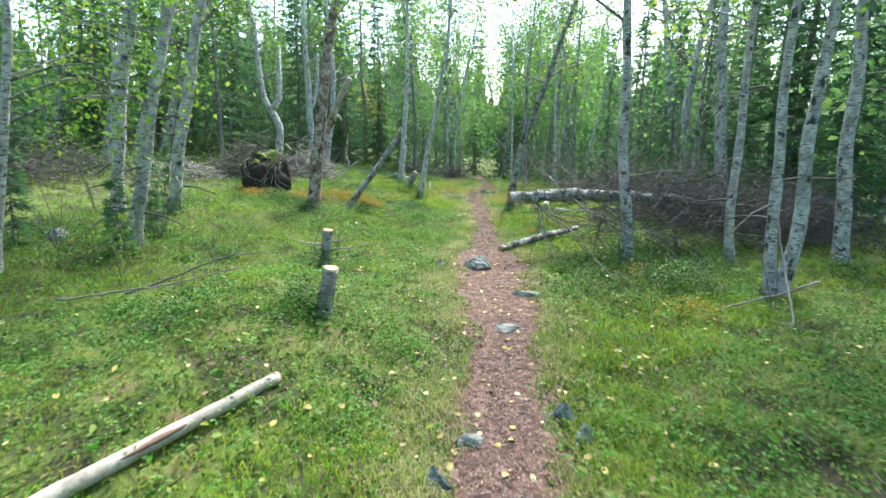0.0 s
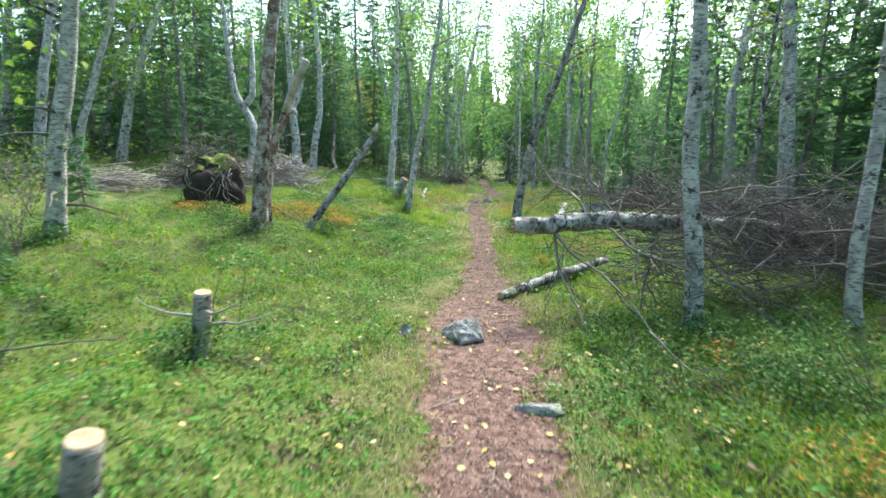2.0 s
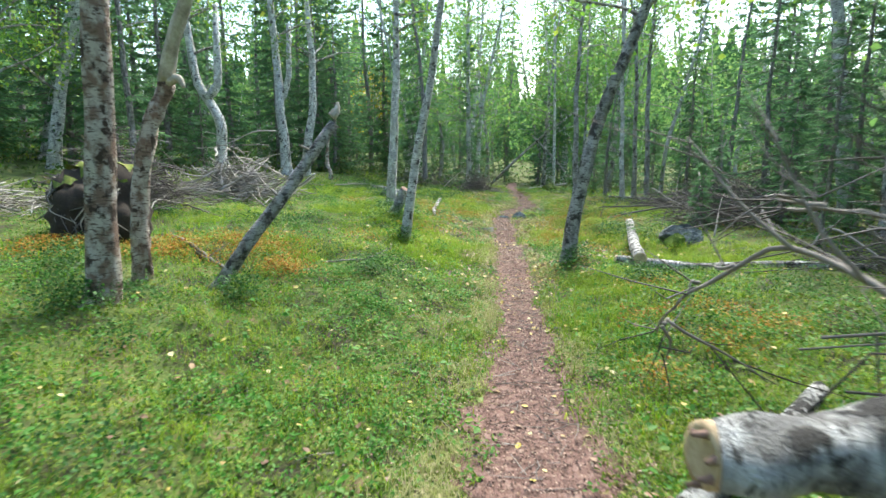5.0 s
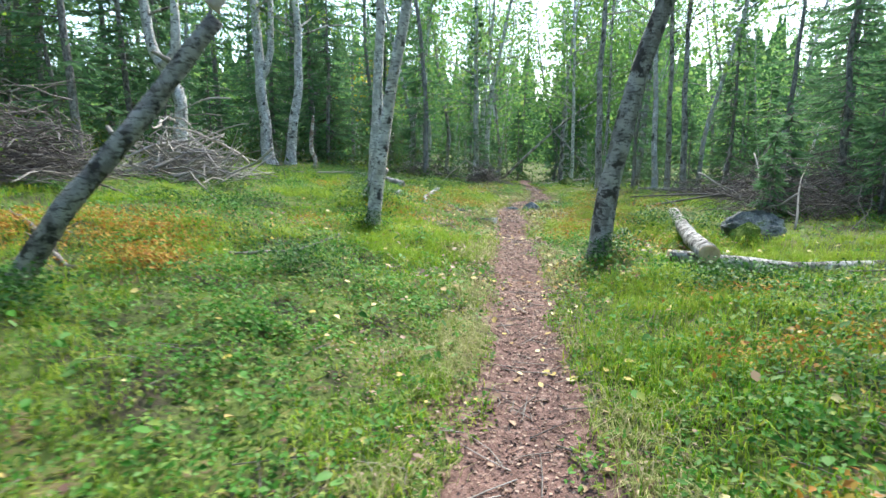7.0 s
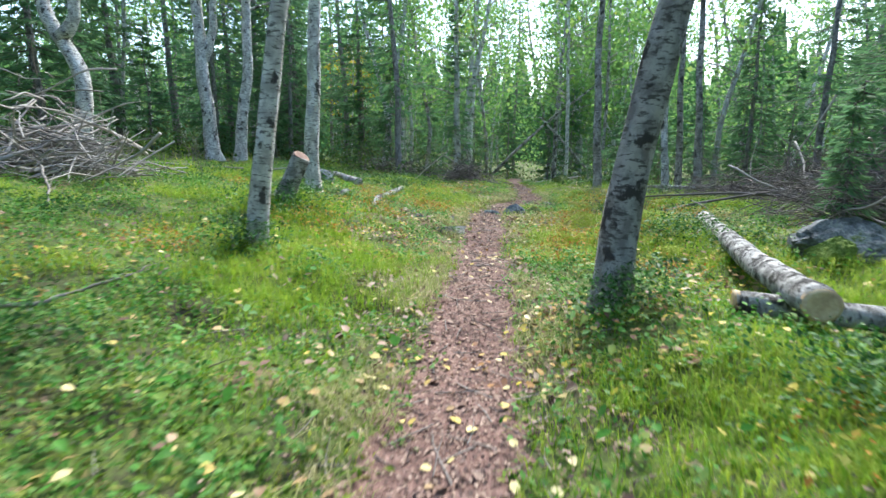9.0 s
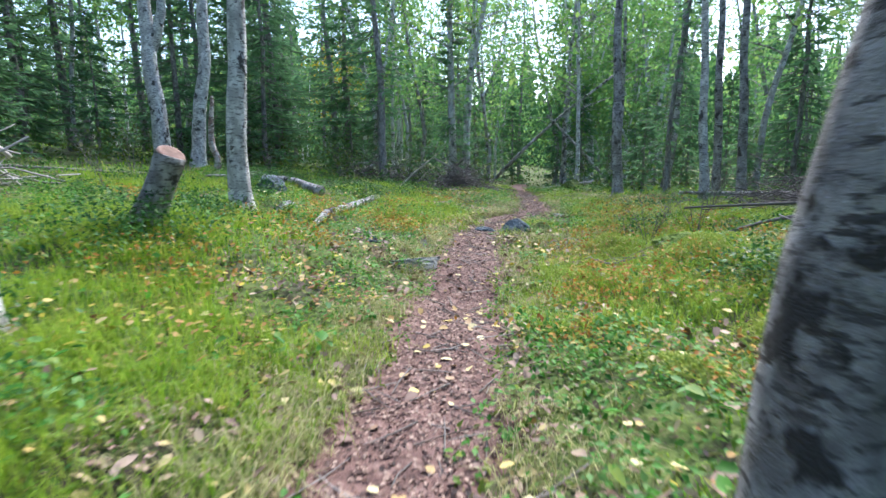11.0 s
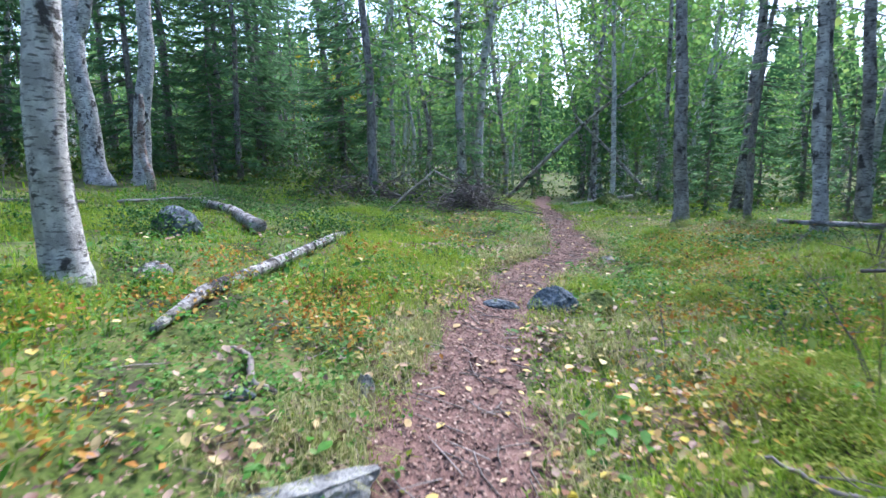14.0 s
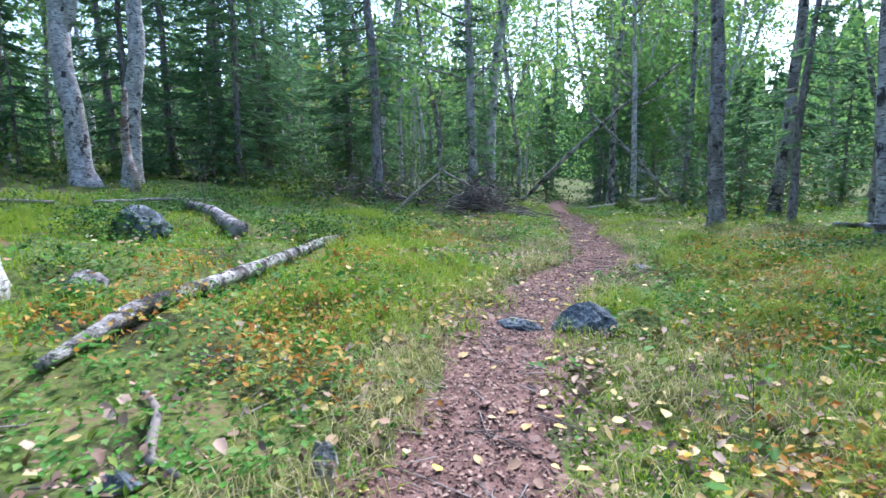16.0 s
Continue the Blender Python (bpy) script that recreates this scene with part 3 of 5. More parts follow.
birch(-0.86, 33.46, 0.12, [(0.04, 2.77), (0.24, 5.93)], 9, 30, bark=M_BARKD)
birch(2.75, 23.95, 0.09, [(-0.11, 1.52), (-0.20, 3.15)], 9, 32, bark=M_BARKD, crown=260, lo=4.2)
birch(-3.38, 27.82, 0.11, [(0.12, 2.97), (0.65, 5.44)], 9, 33)
birch(-4.5, 33.0, 0.14, [(0.1, 3.0), (0.4, 6.0)], 10, 34)
spruce(-4.99, 25.5, 7, 1.05, 0.4)
spruce(6.4, 21.0, 7, 0.8, 0.4)
spruce(-10.41, 27.97, 1, 1.0, 1.4)
spruce(-13.86, 35.0, 0, 1.2, 2.4)
spruce(1.49, 24.5, 7, 0.6, 3.3)
spruce(4.98, 23.6, 7, 0.82, 4.1)
spruce(7.2, 13.5, 1, 1.1, 1.1)
spruce(4.6, 19.5, 2, 0.9, 2.1)


# ---- dead wood and stones: their makers ----
def rod(pts, radii, sides=8, rough=0.08, seed=0, bend=0.0, steps=10):
    """A stick or log through the points, rounded and slightly uneven."""
    pts = np.array([tuple(p) for p in pts], float)
    u = np.linspace(0, len(pts) - 1, max(steps, len(pts)))
    q = np.stack([np.interp(u, range(len(pts)), pts[:, c]) for c in range(3)], 1)
    if len(pts) > 2:
        s = q.copy()
        s[1:-1] = (q[:-2] + 2 * q[1:-1] + q[2:]) / 4
        q = s
    q[1:-1] += bend * np.stack([np.sin(u * 2.1 + seed), np.cos(u * 1.7 + seed), 0.6 * np.sin(u * 2.9 + seed)], 1)[1:-1]
    if bend > 0.012:
        q[1:-1] += np.random.default_rng(seed + 50).normal(0, 0.13 * bend, (len(q) - 2, 3))
    acc = Acc()
    acc.tube(q, np.interp(u, np.linspace(0, len(pts) - 1, len(np.atleast_1d(radii))), np.atleast_1d(radii)), sides, rough=rough, seed=seed)
    return acc


def disc(p, way, r, thick=0.012, seed=0):
    """A sawn end: a shallow domed plug with rings stepped into it."""
    p, way = np.array(p, float), np.array(way, float)
    way /= np.linalg.norm(way)
    acc = Acc()
    acc.tube([p - way * 0.02, p + way * thick, p + way * (thick + 0.002), p + way * (thick + 0.001), p + way * (thick + 0.004)], [r * 0.97, r * 0.95, r * 0.72, r * 0.68, r * 0.12], 14, rough=0.04, seed=seed)
    return acc


def log(name, pts, radii, label, bark, cut=(), seed=0, category="log", sides=10, bend=0.01):
    at = Vector(pts[0])
    ob = thing(name, at, label, category)
    rel = [tuple(Vector(p) - at) for p in pts]
    rr = np.atleast_1d(radii) * (0.78 if category == "stick" else 1.0)
    if category == "stick":
        bend = 0.028
    part("trunk", rod(rel, rr, sides, 0.16 if category == "stick" else 0.07, seed, bend, 22), bark, ob)
    if category == "stick":
        for q in range(4):
            dice = random.Random(seed * 7 + q)
            u = dice.uniform(0.25, 0.95) * (len(rel) - 1)
            k = min(int(u), len(rel) - 2)
            p = np.array(rel[k]) + (np.subtract(rel[k + 1], rel[k])) * (u - k)
            w = np.subtract(rel[k + 1], rel[k])
            w = w / np.linalg.norm(w) * dice.uniform(0.6, 1.0) + np.array([dice.gauss(0, 0.5), dice.gauss(0, 0.5), dice.uniform(0.0, 0.45)])
            L = dice.uniform(0.12, 0.34)
            r = float(np.min(rr)) * 0.55
            part("side_twig", rod([p, p + w * L * 0.5 + [0, 0, 0.01], p + w * L], [r, r * 0.75, r * 0.3], 5, 0.1, q, 0.012, 6), bark, ob)
    if "start" in cut:
        part("cut_end", disc(rel[0], np.subtract(rel[0], rel[1]), rr[0], seed=seed), M_CUT, ob, "pale sawn end")
    if "end" in cut:
        part("cut_end", disc(rel[-1], np.subtract(rel[-1], rel[-2]), rr[-1], seed=seed), M_CUT, ob, "pale sawn end")
    return ob


def stone(x, y, w, d, h, mat, label, seed, sink=0.3, turn=0.0):
    """A rounded, faceted stone bedded in the ground."""
    bm = bmesh.new()
    bmesh.ops.create_icosphere(bm, subdivisions=4, radius=1.0)
    off = Vector((seed * 3.1, seed * 1.7, seed))
    dice = random.Random(seed)
    cuts = [(Vector((dice.gauss(0, 1), dice.gauss(0, 1), dice.gauss(0.35, 0.8))).normalized(), dice.uniform(0.5, 0.85)) for _ in range(11)]
    for v in bm.verts:
        f = 1 + 0.40 * noise.noise(v.co * 1.1 + off) + 0.18 * noise.noise(v.co * 2.7 + off)
        q = v.co * f
        for c, lim in cuts:
            over = q.dot(c) - lim
            if over > 0:
                q = q - c * over * 0.96
        q = q * (1 + 0.09 * noise.noise(v.co * 6 + off) + 0.06 * noise.noise(v.co * 13 + off) + 0.03 * noise.noise(v.co * 27 + off))
        slim = 1 - 0.42 * max(q.z, 0) if h > 0.3 * w else 1
        v.co = Vector((q.x * slim * w / 2, q.y * slim * d / 2, q.z * h * 0.8))
    bm.transform(Matrix.Rotation(turn, 4, "Z"))
    me = bpy.data.meshes.new("stone")
    bm.to_mesh(me)
    bm.free()
    ob = single("stone", me, mat, gp(x, y, h * (0.5 - sink)), label, "stone", "stones by the path")
    return ob


def stump(x, y, r, h, lean, label, bark, seed, snags=0, tilt=0.0, cut=None):
    ob = thing("tree_stump", gp(x, y, -0.03), label, "stump")
    zs = np.array([-0.05, 0.0, 0.05, 0.12, 0.25, 0.45, 0.7, 0.9, 1.0]) * h
    acc = Acc()
    line = np.stack([lean * zs, 0.15 * lean * zs, zs], 1)
    acc.tube(line, r * (1 + 0.55 * np.exp(-np.clip(zs, 0, 9) / 0.07)), 14, rough=0.06, seed=seed)
    part("trunk", acc, bark, ob)
    part("cut_end", disc(line[-1], (lean + tilt, -0.1, 1), r, seed=seed), cut or M_CUT, ob, "weathered brown sawn top" if cut else "fresh pale sawn top")
    for q in range(snags):
        a = 2.6 * q + 0.4
        p = np.array([lean * h * 0.6, 0, h * (0.5 + 0.12 * q)])
        d = np.array([math.cos(a), 0.4 * math.sin(a), 0.12])
        part("dead_branch", rod([p, p + d * 0.25, p + d * 0.55 + [0, 0, 0.05]], [0.013, 0.009, 0.003], 5, bend=0.02, seed=q), M_WEATHER, ob)
    return ob


def brush(name, at, size, count, rnd, label, mat, length=0.9, thick=0.006, lay=0.25, own=0):
    """A heap of dead sticks: the thickest as parts of their own, the fine ones together."""
    ob = thing(name, gp(at[0], at[1]), label, "brushwood")
    acc = Acc()
    for q in range(count + own):
        a, e = rnd.uniform(0, 2 * np.pi), rnd.normal(0, lay)
        big = q >= count
        L = length * rnd.uniform(0.4, 1.3) * (1.3 if big else 1)
        w = np.array([math.cos(a) * math.cos(e), math.sin(a) * math.cos(e), math.sin(e)])
        c = rnd.normal(0, 0.42, 3) * size
        c[2] = abs(rnd.normal(0, 0.45)) * size[2] + 0.05
        c[2] *= max(0.15, 1 - (c[0] / size[0]) ** 2 - (c[1] / size[1]) ** 2)
        zmin = c[2] - abs(w[2]) * L / 2
        if zmin < 0.01:
            c[2] += 0.01 - zmin
        pts = [c - w * L / 2, c - w * L / 6 + rnd.normal(0, 0.035, 3) * L, c + w * L / 6 + rnd.normal(0, 0.045, 3) * L, c + w * L / 2 + rnd.normal(0, 0.05, 3) * L]
        r = thick * rnd.uniform(0.6, 1.8)
        if big:
            part("stick", rod(pts, [r * 2.0, r * 1.6, r * 0.6], 6, 0.16, q, 0.02, 11), M_WEATHER if q % 7 else M_PALE, ob)
        else:
            acc.tube(pts, [r, r * 0.9, r * 0.7, r * 0.3], 3, cap=False)
    tagged(part("twig_tangle", acc, mat, ob), kind="stuff")
    return ob


# the wood around: seeded at random, off the path and the open ground beside it
wood = np.random.default_rng(21)
spots = []
while len(spots) < 330:
    x, y = wood.uniform(-42, 38), wood.uniform(-16, 72)
    lane = float(np.interp(y, [-14, 25, 66], [0.8, -1.5, -4.0]))
    if y < 25 and -8.5 - 0.12 * y < x < 6.2 or abs(x - lane) < (1.9 if y < 33 else 0.7):
        continue
    if y > 25.5 and 0.165 < (x + 0.6) / (y - 15) < 0.295 and wood.uniform() < 0.8:
        continue
    if min([9] + [math.hypot(x - a, y - b) for a, b in spots]) < 1.3 or math.hypot(x, y - 22) > 50:
        continue
    spots.append((x, y))
for n, (x, y) in enumerate(spots):
    near = -11 < x < 9 and 8 < y < 26
    pick = wood.uniform()
    if pick < 0.30:
        spruce(x, y, int(wood.integers(0, 3)) if near else int(wood.integers(4, 6)), wood.uniform(0.8, 1.3), wood.uniform(0, 6.28))
    elif pick < 0.42:
        spruce(x, y, 6, wood.uniform(0.5, 1.2), wood.uniform(0, 6.28), "young spruce under the taller trees")
    else:
        birch(x, y, wood.uniform(0.05, 0.13), [(wood.normal(0, 0.15), 1.5), (wood.normal(0, 0.4), 4)], wood.uniform(9, 14), 200 + n, bark=M_BARKD if wood.uniform() < 0.35 else None,
              crown=1000, lo=2.2, leafsize=0.145, label="slender birch deep in the wood", sides=7, far=True, foliage=M_FAR)
birch(-10.7, 35.5, 0.06, [(0.1, 2.0), (0.2, 4.0)], 5.5, 600, crown=700, lo=2.2, leafsize=0.16, label="small birch already turned yellow", far=True, foliage=M_YELLOW)

for x, y, sc in ((-9.5, 26.5, 0.8), (-6.4, 29.0, 0.9), (-12.0, 24.0, 0.9), (4.6, 27.5, 0.9), (5.2, 26.0, 0.8), (1.3, 30.0, 0.6), (1.2, 26.2, 0.6), (2.4, 27.6, 0.65), (3.1, 25.4, 0.55), (3.6, 29.0, 0.8), (0.6, 28.4, 0.6), (2.0, 30.5, 0.8), (5.5, 29.0, 0.9), (2.9, 31.5, 0.9), (-1.2, 35.5, 0.9), (-3.2, 37.0, 1.0), (-0.2, 37.5, 1.1), (-4.6, 35.4, 1.0), (-6.0, 32.5, 1.0), (-8.0, 30.5, 1.0), (-3.9, 29.6, 0.6), (6.6, 17.0, 0.8), (6.9, 10.5, 1.0), (-10.8, 20.6, 0.9), (-12.3, 10.5, 0.9)):
    spruce(x, y, 6, sc, 5 * x, "young spruce under the taller trees")
for n in range(26):
    y = wood.uniform(28, 52)
    x = float(np.interp(y, [25, 66], [-1.5, -4.0])) + wood.choice([-1, 1]) * wood.uniform(0.9, 8)
    if 0.165 < (x + 0.6) / (y - 15) < 0.295:
        continue
    birch(x, y, wood.uniform(0.06, 0.11), [(wood.normal(0, 0.2), 2), (wood.normal(0, 0.6), 5)], wood.uniform(10, 13), 700 + n, crown=1300, lo=2.4, leafsize=0.15, label="slender birch deep in the wood", sides=7, far=True, foliage=M_FAR)
for n in range(18):
    y = wood.uniform(37, 56)
    x = wood.uniform(-1.5, 0.155 * (y - 15) - 0.6)
    birch(x, y, wood.uniform(0.06, 0.11), [(wood.normal(0, 0.2), 2), (wood.normal(0, 0.6), 5)], wood.uniform(11, 14), 800 + n, crown=1300, lo=1.8, leafsize=0.17, label="slender birch deep in the wood", sides=6, far=True, foliage=M_FAR)
for x, y, kd, sc in ((-12.6, 22.6, 1, 1.0), (-14.2, 25.2, 0, 1.1), (-11.2, 25.9, 1, 0.95), (-9.3, 27.2, 2, 1.1), (-13.6, 19.6, 2, 1.1), (-15.6, 17.6, 1, 1.0), (-10.2, 29.4, 0, 1.1), (-12.2, 28.2, 1, 1.1), (-3.6, 27.3, 2, 0.75), (-11.6, 18.2, 2, 0.8), (-16.6, 21.5, 0, 1.0), (-8.4, 31.0, 1, 1.0), (4.4, 26.4, 2, 0.9), (6.6, 24.6, 1, 0.9), (7.9, 20.6, 1, 1.0), (6.2, 17.6, 2, 0.85), (7.4, 15.4, 1, 0.95), (5.9, 13.6, 2, 0.8), (4.1, 15.2, 2, 0.55), (-14.8, 19.8, 1, 1.2), (-12.2, 20.9, 1, 1.0), (-17.5, 19.0, 0, 1.2), (-16.0, 24.0, 1, 1.2), (-18.5, 22.5, 0, 1.2), (5.0, 16.4, 2, 0.7), (7.2, 11.2, 1, 0.9)):
    spruce(x, y, kd, sc, 5 * x + y, "dense green spruce with boughs to the ground")
for n in range(28):
    x, y = wood.uniform(-32, -12.5), wood.uniform(2, 44)
    spruce(x, y, int(wood.integers(4, 7)), wood.uniform(0.8, 1.25), wood.uniform(0, 6.28))
slim = np.random.default_rng(77)
for n in range(34):
    y = slim.uniform(10, 32)
    x = slim.uniform(4.0, 13) + 0.1 * max(0, y - 20)
    if y > 25 and 0.165 < (x + 0.6) / (y - 15) < 0.295 or 17 < y < 28 and x < 8:
        continue
    birch(x, y, slim.uniform(0.03, 0.06), [(slim.normal(0, 0.12), 1.5), (slim.normal(0, 0.35), 4)], slim.uniform(6, 9), 900 + n, bark=M_BARKD if n % 3 else None, crown=520, lo=1.8, leafsize=0.105, label="slim grey birch pole in the thicket", sides=6, far=True, foliage=M_FAR)
for x, y, sc in ((5.0, 13.4, 0.8), (6.3, 15.2, 1.0), (4.2, 17.1, 0.7), (7.6, 18.2, 1.1), (5.6, 20.4, 0.9), (8.3, 12.6, 1.0), (6.9, 22.6, 1.0)):
    spruce(x, y, 6, sc, 3 * x, "young spruce in the thicket below the birches")
for x, y, sc in ((4.6, 13.0, 0.9), (5.6, 9.9, 0.8), (-9.6, 8.3, 0.9), (-10.6, 10.4, 1.0)):
    brush("dry_brush", (x, y), (1.7 * sc, 1.3, 0.8), 330, slim, "dark tangle of dead branches below the trees", M_TWIG, 1.1, 0.005, 0.35, 6)
# distant foliage beyond the single trees
n = 170000
a = wood.uniform(0, 2 * np.pi, n)
d = wood.uniform(30, 60, n)
c = np.stack([d * np.sin(a), 20 + d * np.cos(a), 19 * wood.uniform(0, 1, n) ** 1.15], 1)
clump = np.sin(c[:, 0] * 0.9 + 1.3 * np.sin(c[:, 1] * 0.6)) + np.sin(c[:, 1] * 0.8 + 1.1 * np.sin(c[:, 2] * 0.9)) + np.sin(c[:, 2] * 1.7 + c[:, 0] * 0.5)
lane = np.interp(c[:, 1], [-14, 25, 80], [0.8, -1.5, -5.2])
keep = (clump > -0.6) & ((np.abs(c[:, 0] - lane) > 0.7) | (c[:, 1] < 20) | (c[:, 2] < 3.0) | (wood.uniform(0, 1, n) < 0.5))
away = np.clip(c[:, 1] - 15, 1, 99)
keep &= ~((c[:, 1] > 25) & (np.abs((c[:, 0] + 0.6) / away - 0.235) < 0.065) & (c[:, 2] > 0.26 * away) & (wood.uniform(0, 1, n) < 0.6))
c = c[keep]
c[:, 2] += gz(c[:, 0], c[:, 1])
single("distant_foliage", raw_mesh("distant_foliage", *leaves(c, 0.30, 0.7, 0.3, 0.8, wood)), M_FAR, (0, 0, 0), "hazy green foliage of the distant wood", "foliage", kind="stuff")

n = 80000
c = np.stack([wood.uniform(-24, 16, n), wood.uniform(1, 42, n), wood.uniform(0, 1, n) ** 1.6], 1)
away = np.minimum(np.where(c[:, 0] < 0, -c[:, 0] - 7.7 - 0.07 * c[:, 1], c[:, 0] - 3.4 - 0.10 * np.abs(c[:, 1] - 20)) / 3.0, 1.0)
away = np.maximum(away, np.minimum((c[:, 1] - 25.5 + 2.2 * smooth(3.5, 5.0, -c[:, 0]) + 1.3 * smooth(1.0, 2.0, c[:, 0])) / 4.0, 1.25))
tuft = np.sin(1.1 * c[:, 0] + 1.5 * np.sin(0.8 * c[:, 1])) + np.sin(1.2 * c[:, 1] + 1.4 * np.sin(1.3 * c[:, 0]))
keep = (away > 0.02) & (tuft > -0.5) & (np.abs(c[:, 0] - np.interp(c[:, 1], [-14, 25, 66], [0.8, -1.5, -4.0])) > np.where(c[:, 1] > 31.5, -1, 1.1))
c, away, tuft = c[keep], away[keep], tuft[keep]
c[:, 2] = gz(c[:, 0], c[:, 1]) + 0.04 + c[:, 2] * (0.35 + 0.45 * away + 0.8 * smooth(26.5, 31, c[:, 1])) * (1 + 0.35 * tuft)
single("undergrowth", raw_mesh("undergrowth", *leaves(c, 0.12, 0.6, 0.1, 0.6, wood)), M_UNDER, (0, 0, 0), "dim green undergrowth between the trees", "undergrowth", kind="stuff")

# the wood's far edge, an uneven green line beyond everything
ang = np.linspace(0, 2 * np.pi, 2161)
top = 11 + 2.5 * np.sin(9 * ang) + 1.6 * np.sin(41 * ang + 1) + 1.2 * np.sin(97 * ang) + 0.7 * np.sin(311 * ang + 2) + wood.uniform(-0.8, 0.8, 2161)
gap = np.minimum(np.abs(ang - radians(-4.3) - 2 * np.pi), np.abs(ang - radians(-4.3)))
top = top + 2.5 + 1.5 * np.sin(211 * ang) + wood.uniform(-0.9, 0.9, 2161)
top = top - (top - 7.5) * np.exp(-((gap / radians(0.65)) ** 2)) - 0.25 * top * np.exp(-(((ang - radians(12.5)) / radians(3.0)) ** 4))
rows = [-3.0, 0.35, 0.7, 1.0]
v = np.concatenate([np.stack([(70 + 1.5 * np.sin(60 * ang + k)) * np.sin(ang), 20 + (70 + 1.5 * np.sin(60 * ang + k)) * np.cos(ang), top * k if k > 0 else 0 * ang + k], 1) for k in rows])
q = np.arange(2160)[None] + np.arange(len(rows) - 1)[:, None] * 2161
single("backdrop", raw_mesh("backdrop", v, np.stack([q, q + 1, q + 2162, q + 2161], -1).reshape(-1, 4)), M_WALL, (0, 0, 0), "distant green edge of the wood", "backdrop", kind="structure")


def bare_shrub(x, y, h, stems, rnd, label="leafless thin shrub with dark stems", spread_=0.5, leafy=0):
    ob = thing("bare_shrub", gp(x, y), label, "shrub", "bare shrubs")
    for q in range(stems):
        a = rnd.uniform(0, 2 * np.pi)
        o = np.array([math.cos(a), math.sin(a), 0]) * spread_ * h * rnd.uniform(0.4, 1.2)
        L = h * rnd.uniform(0.6, 1.1)
        pts = [np.zeros(3), o * 0.3 + [0, 0, L * 0.4], o * 0.7 + [0, 0, L * 0.75] + rnd.normal(0, 0.03, 3), o * 1.1 + [0, 0, L]]
        acc = Acc()
        acc.tube(pts, np.array([0.006, 0.005, 0.0035, 0.0012]) * min(1.0, h / 1.1), 4, cap=False)
        for _ in range(6):
            u = rnd.integers(1, 3)
            p = pts[u] + (pts[u + 1] - pts[u]) * rnd.uniform(0, 1)
            d = rnd.normal(0, 0.5, 3) + [0, 0, 0.4]
            acc.tube([p, p + d * 0.1 * h, p + d * 0.22 * h], np.array([0.003, 0.002, 0.001]) * min(1.0, h / 0.6), 3, cap=False)
        part("stem", acc, M_TWIG, ob)
    if leafy:
        c = rnd.normal(0, 0.30 * h, (leafy, 3)) * [1, 1, 0.8] + [0, 0, 0.62 * h]
        c[:, 2] = np.abs(c[:, 2]) + 0.04
        tagged(part("leaf_mass", raw_mesh("leaf_mass", *leaves(c, 0.045, 0.6, 0.2, 0.6, rnd)), M_LEAF, ob), kind="stuff")
    return ob


heap = np.random.default_rng(5)

# the snapped birch across the right side of the path, with its dead crown
fb = thing("fallen_birch", (0, 0, 0), "snapped birch lying on its dead tangled branches", "fallen tree")
main = [(0.44, 6.97, 0.94), (0.95, 7.12, 0.97), (1.5, 7.30, 0.98), (2.5, 7.62, 0.97), (3.3, 8.15, 0.86), (4.5, 8.8, 0.66), (5.7, 9.4, 0.45)]
part("trunk", rod(main, [0.085, 0.095, 0.09, 0.08, 0.065, 0.045, 0.02], 14, 0.22, 3, 0.022, 46), M_BIRCHLOG, fb, "white trunk with curling grey bark")
part("broken_end", disc(main[0], (-1, -0.3, 0.05), 0.082, 0.03, 2), M_CUT, fb, "orange-brown splintered end")
for q in range(7):
    a = q * 0.9
    p = np.array(main[0]) + [0, math.cos(a) * 0.06, math.sin(a) * 0.06]
    part("splinter", rod([p, p + [-0.035 - 0.012 * (q % 3), -0.01, -0.01 * (q % 2)]], [0.016, 0.006], 5), M_OLDCUT, fb)
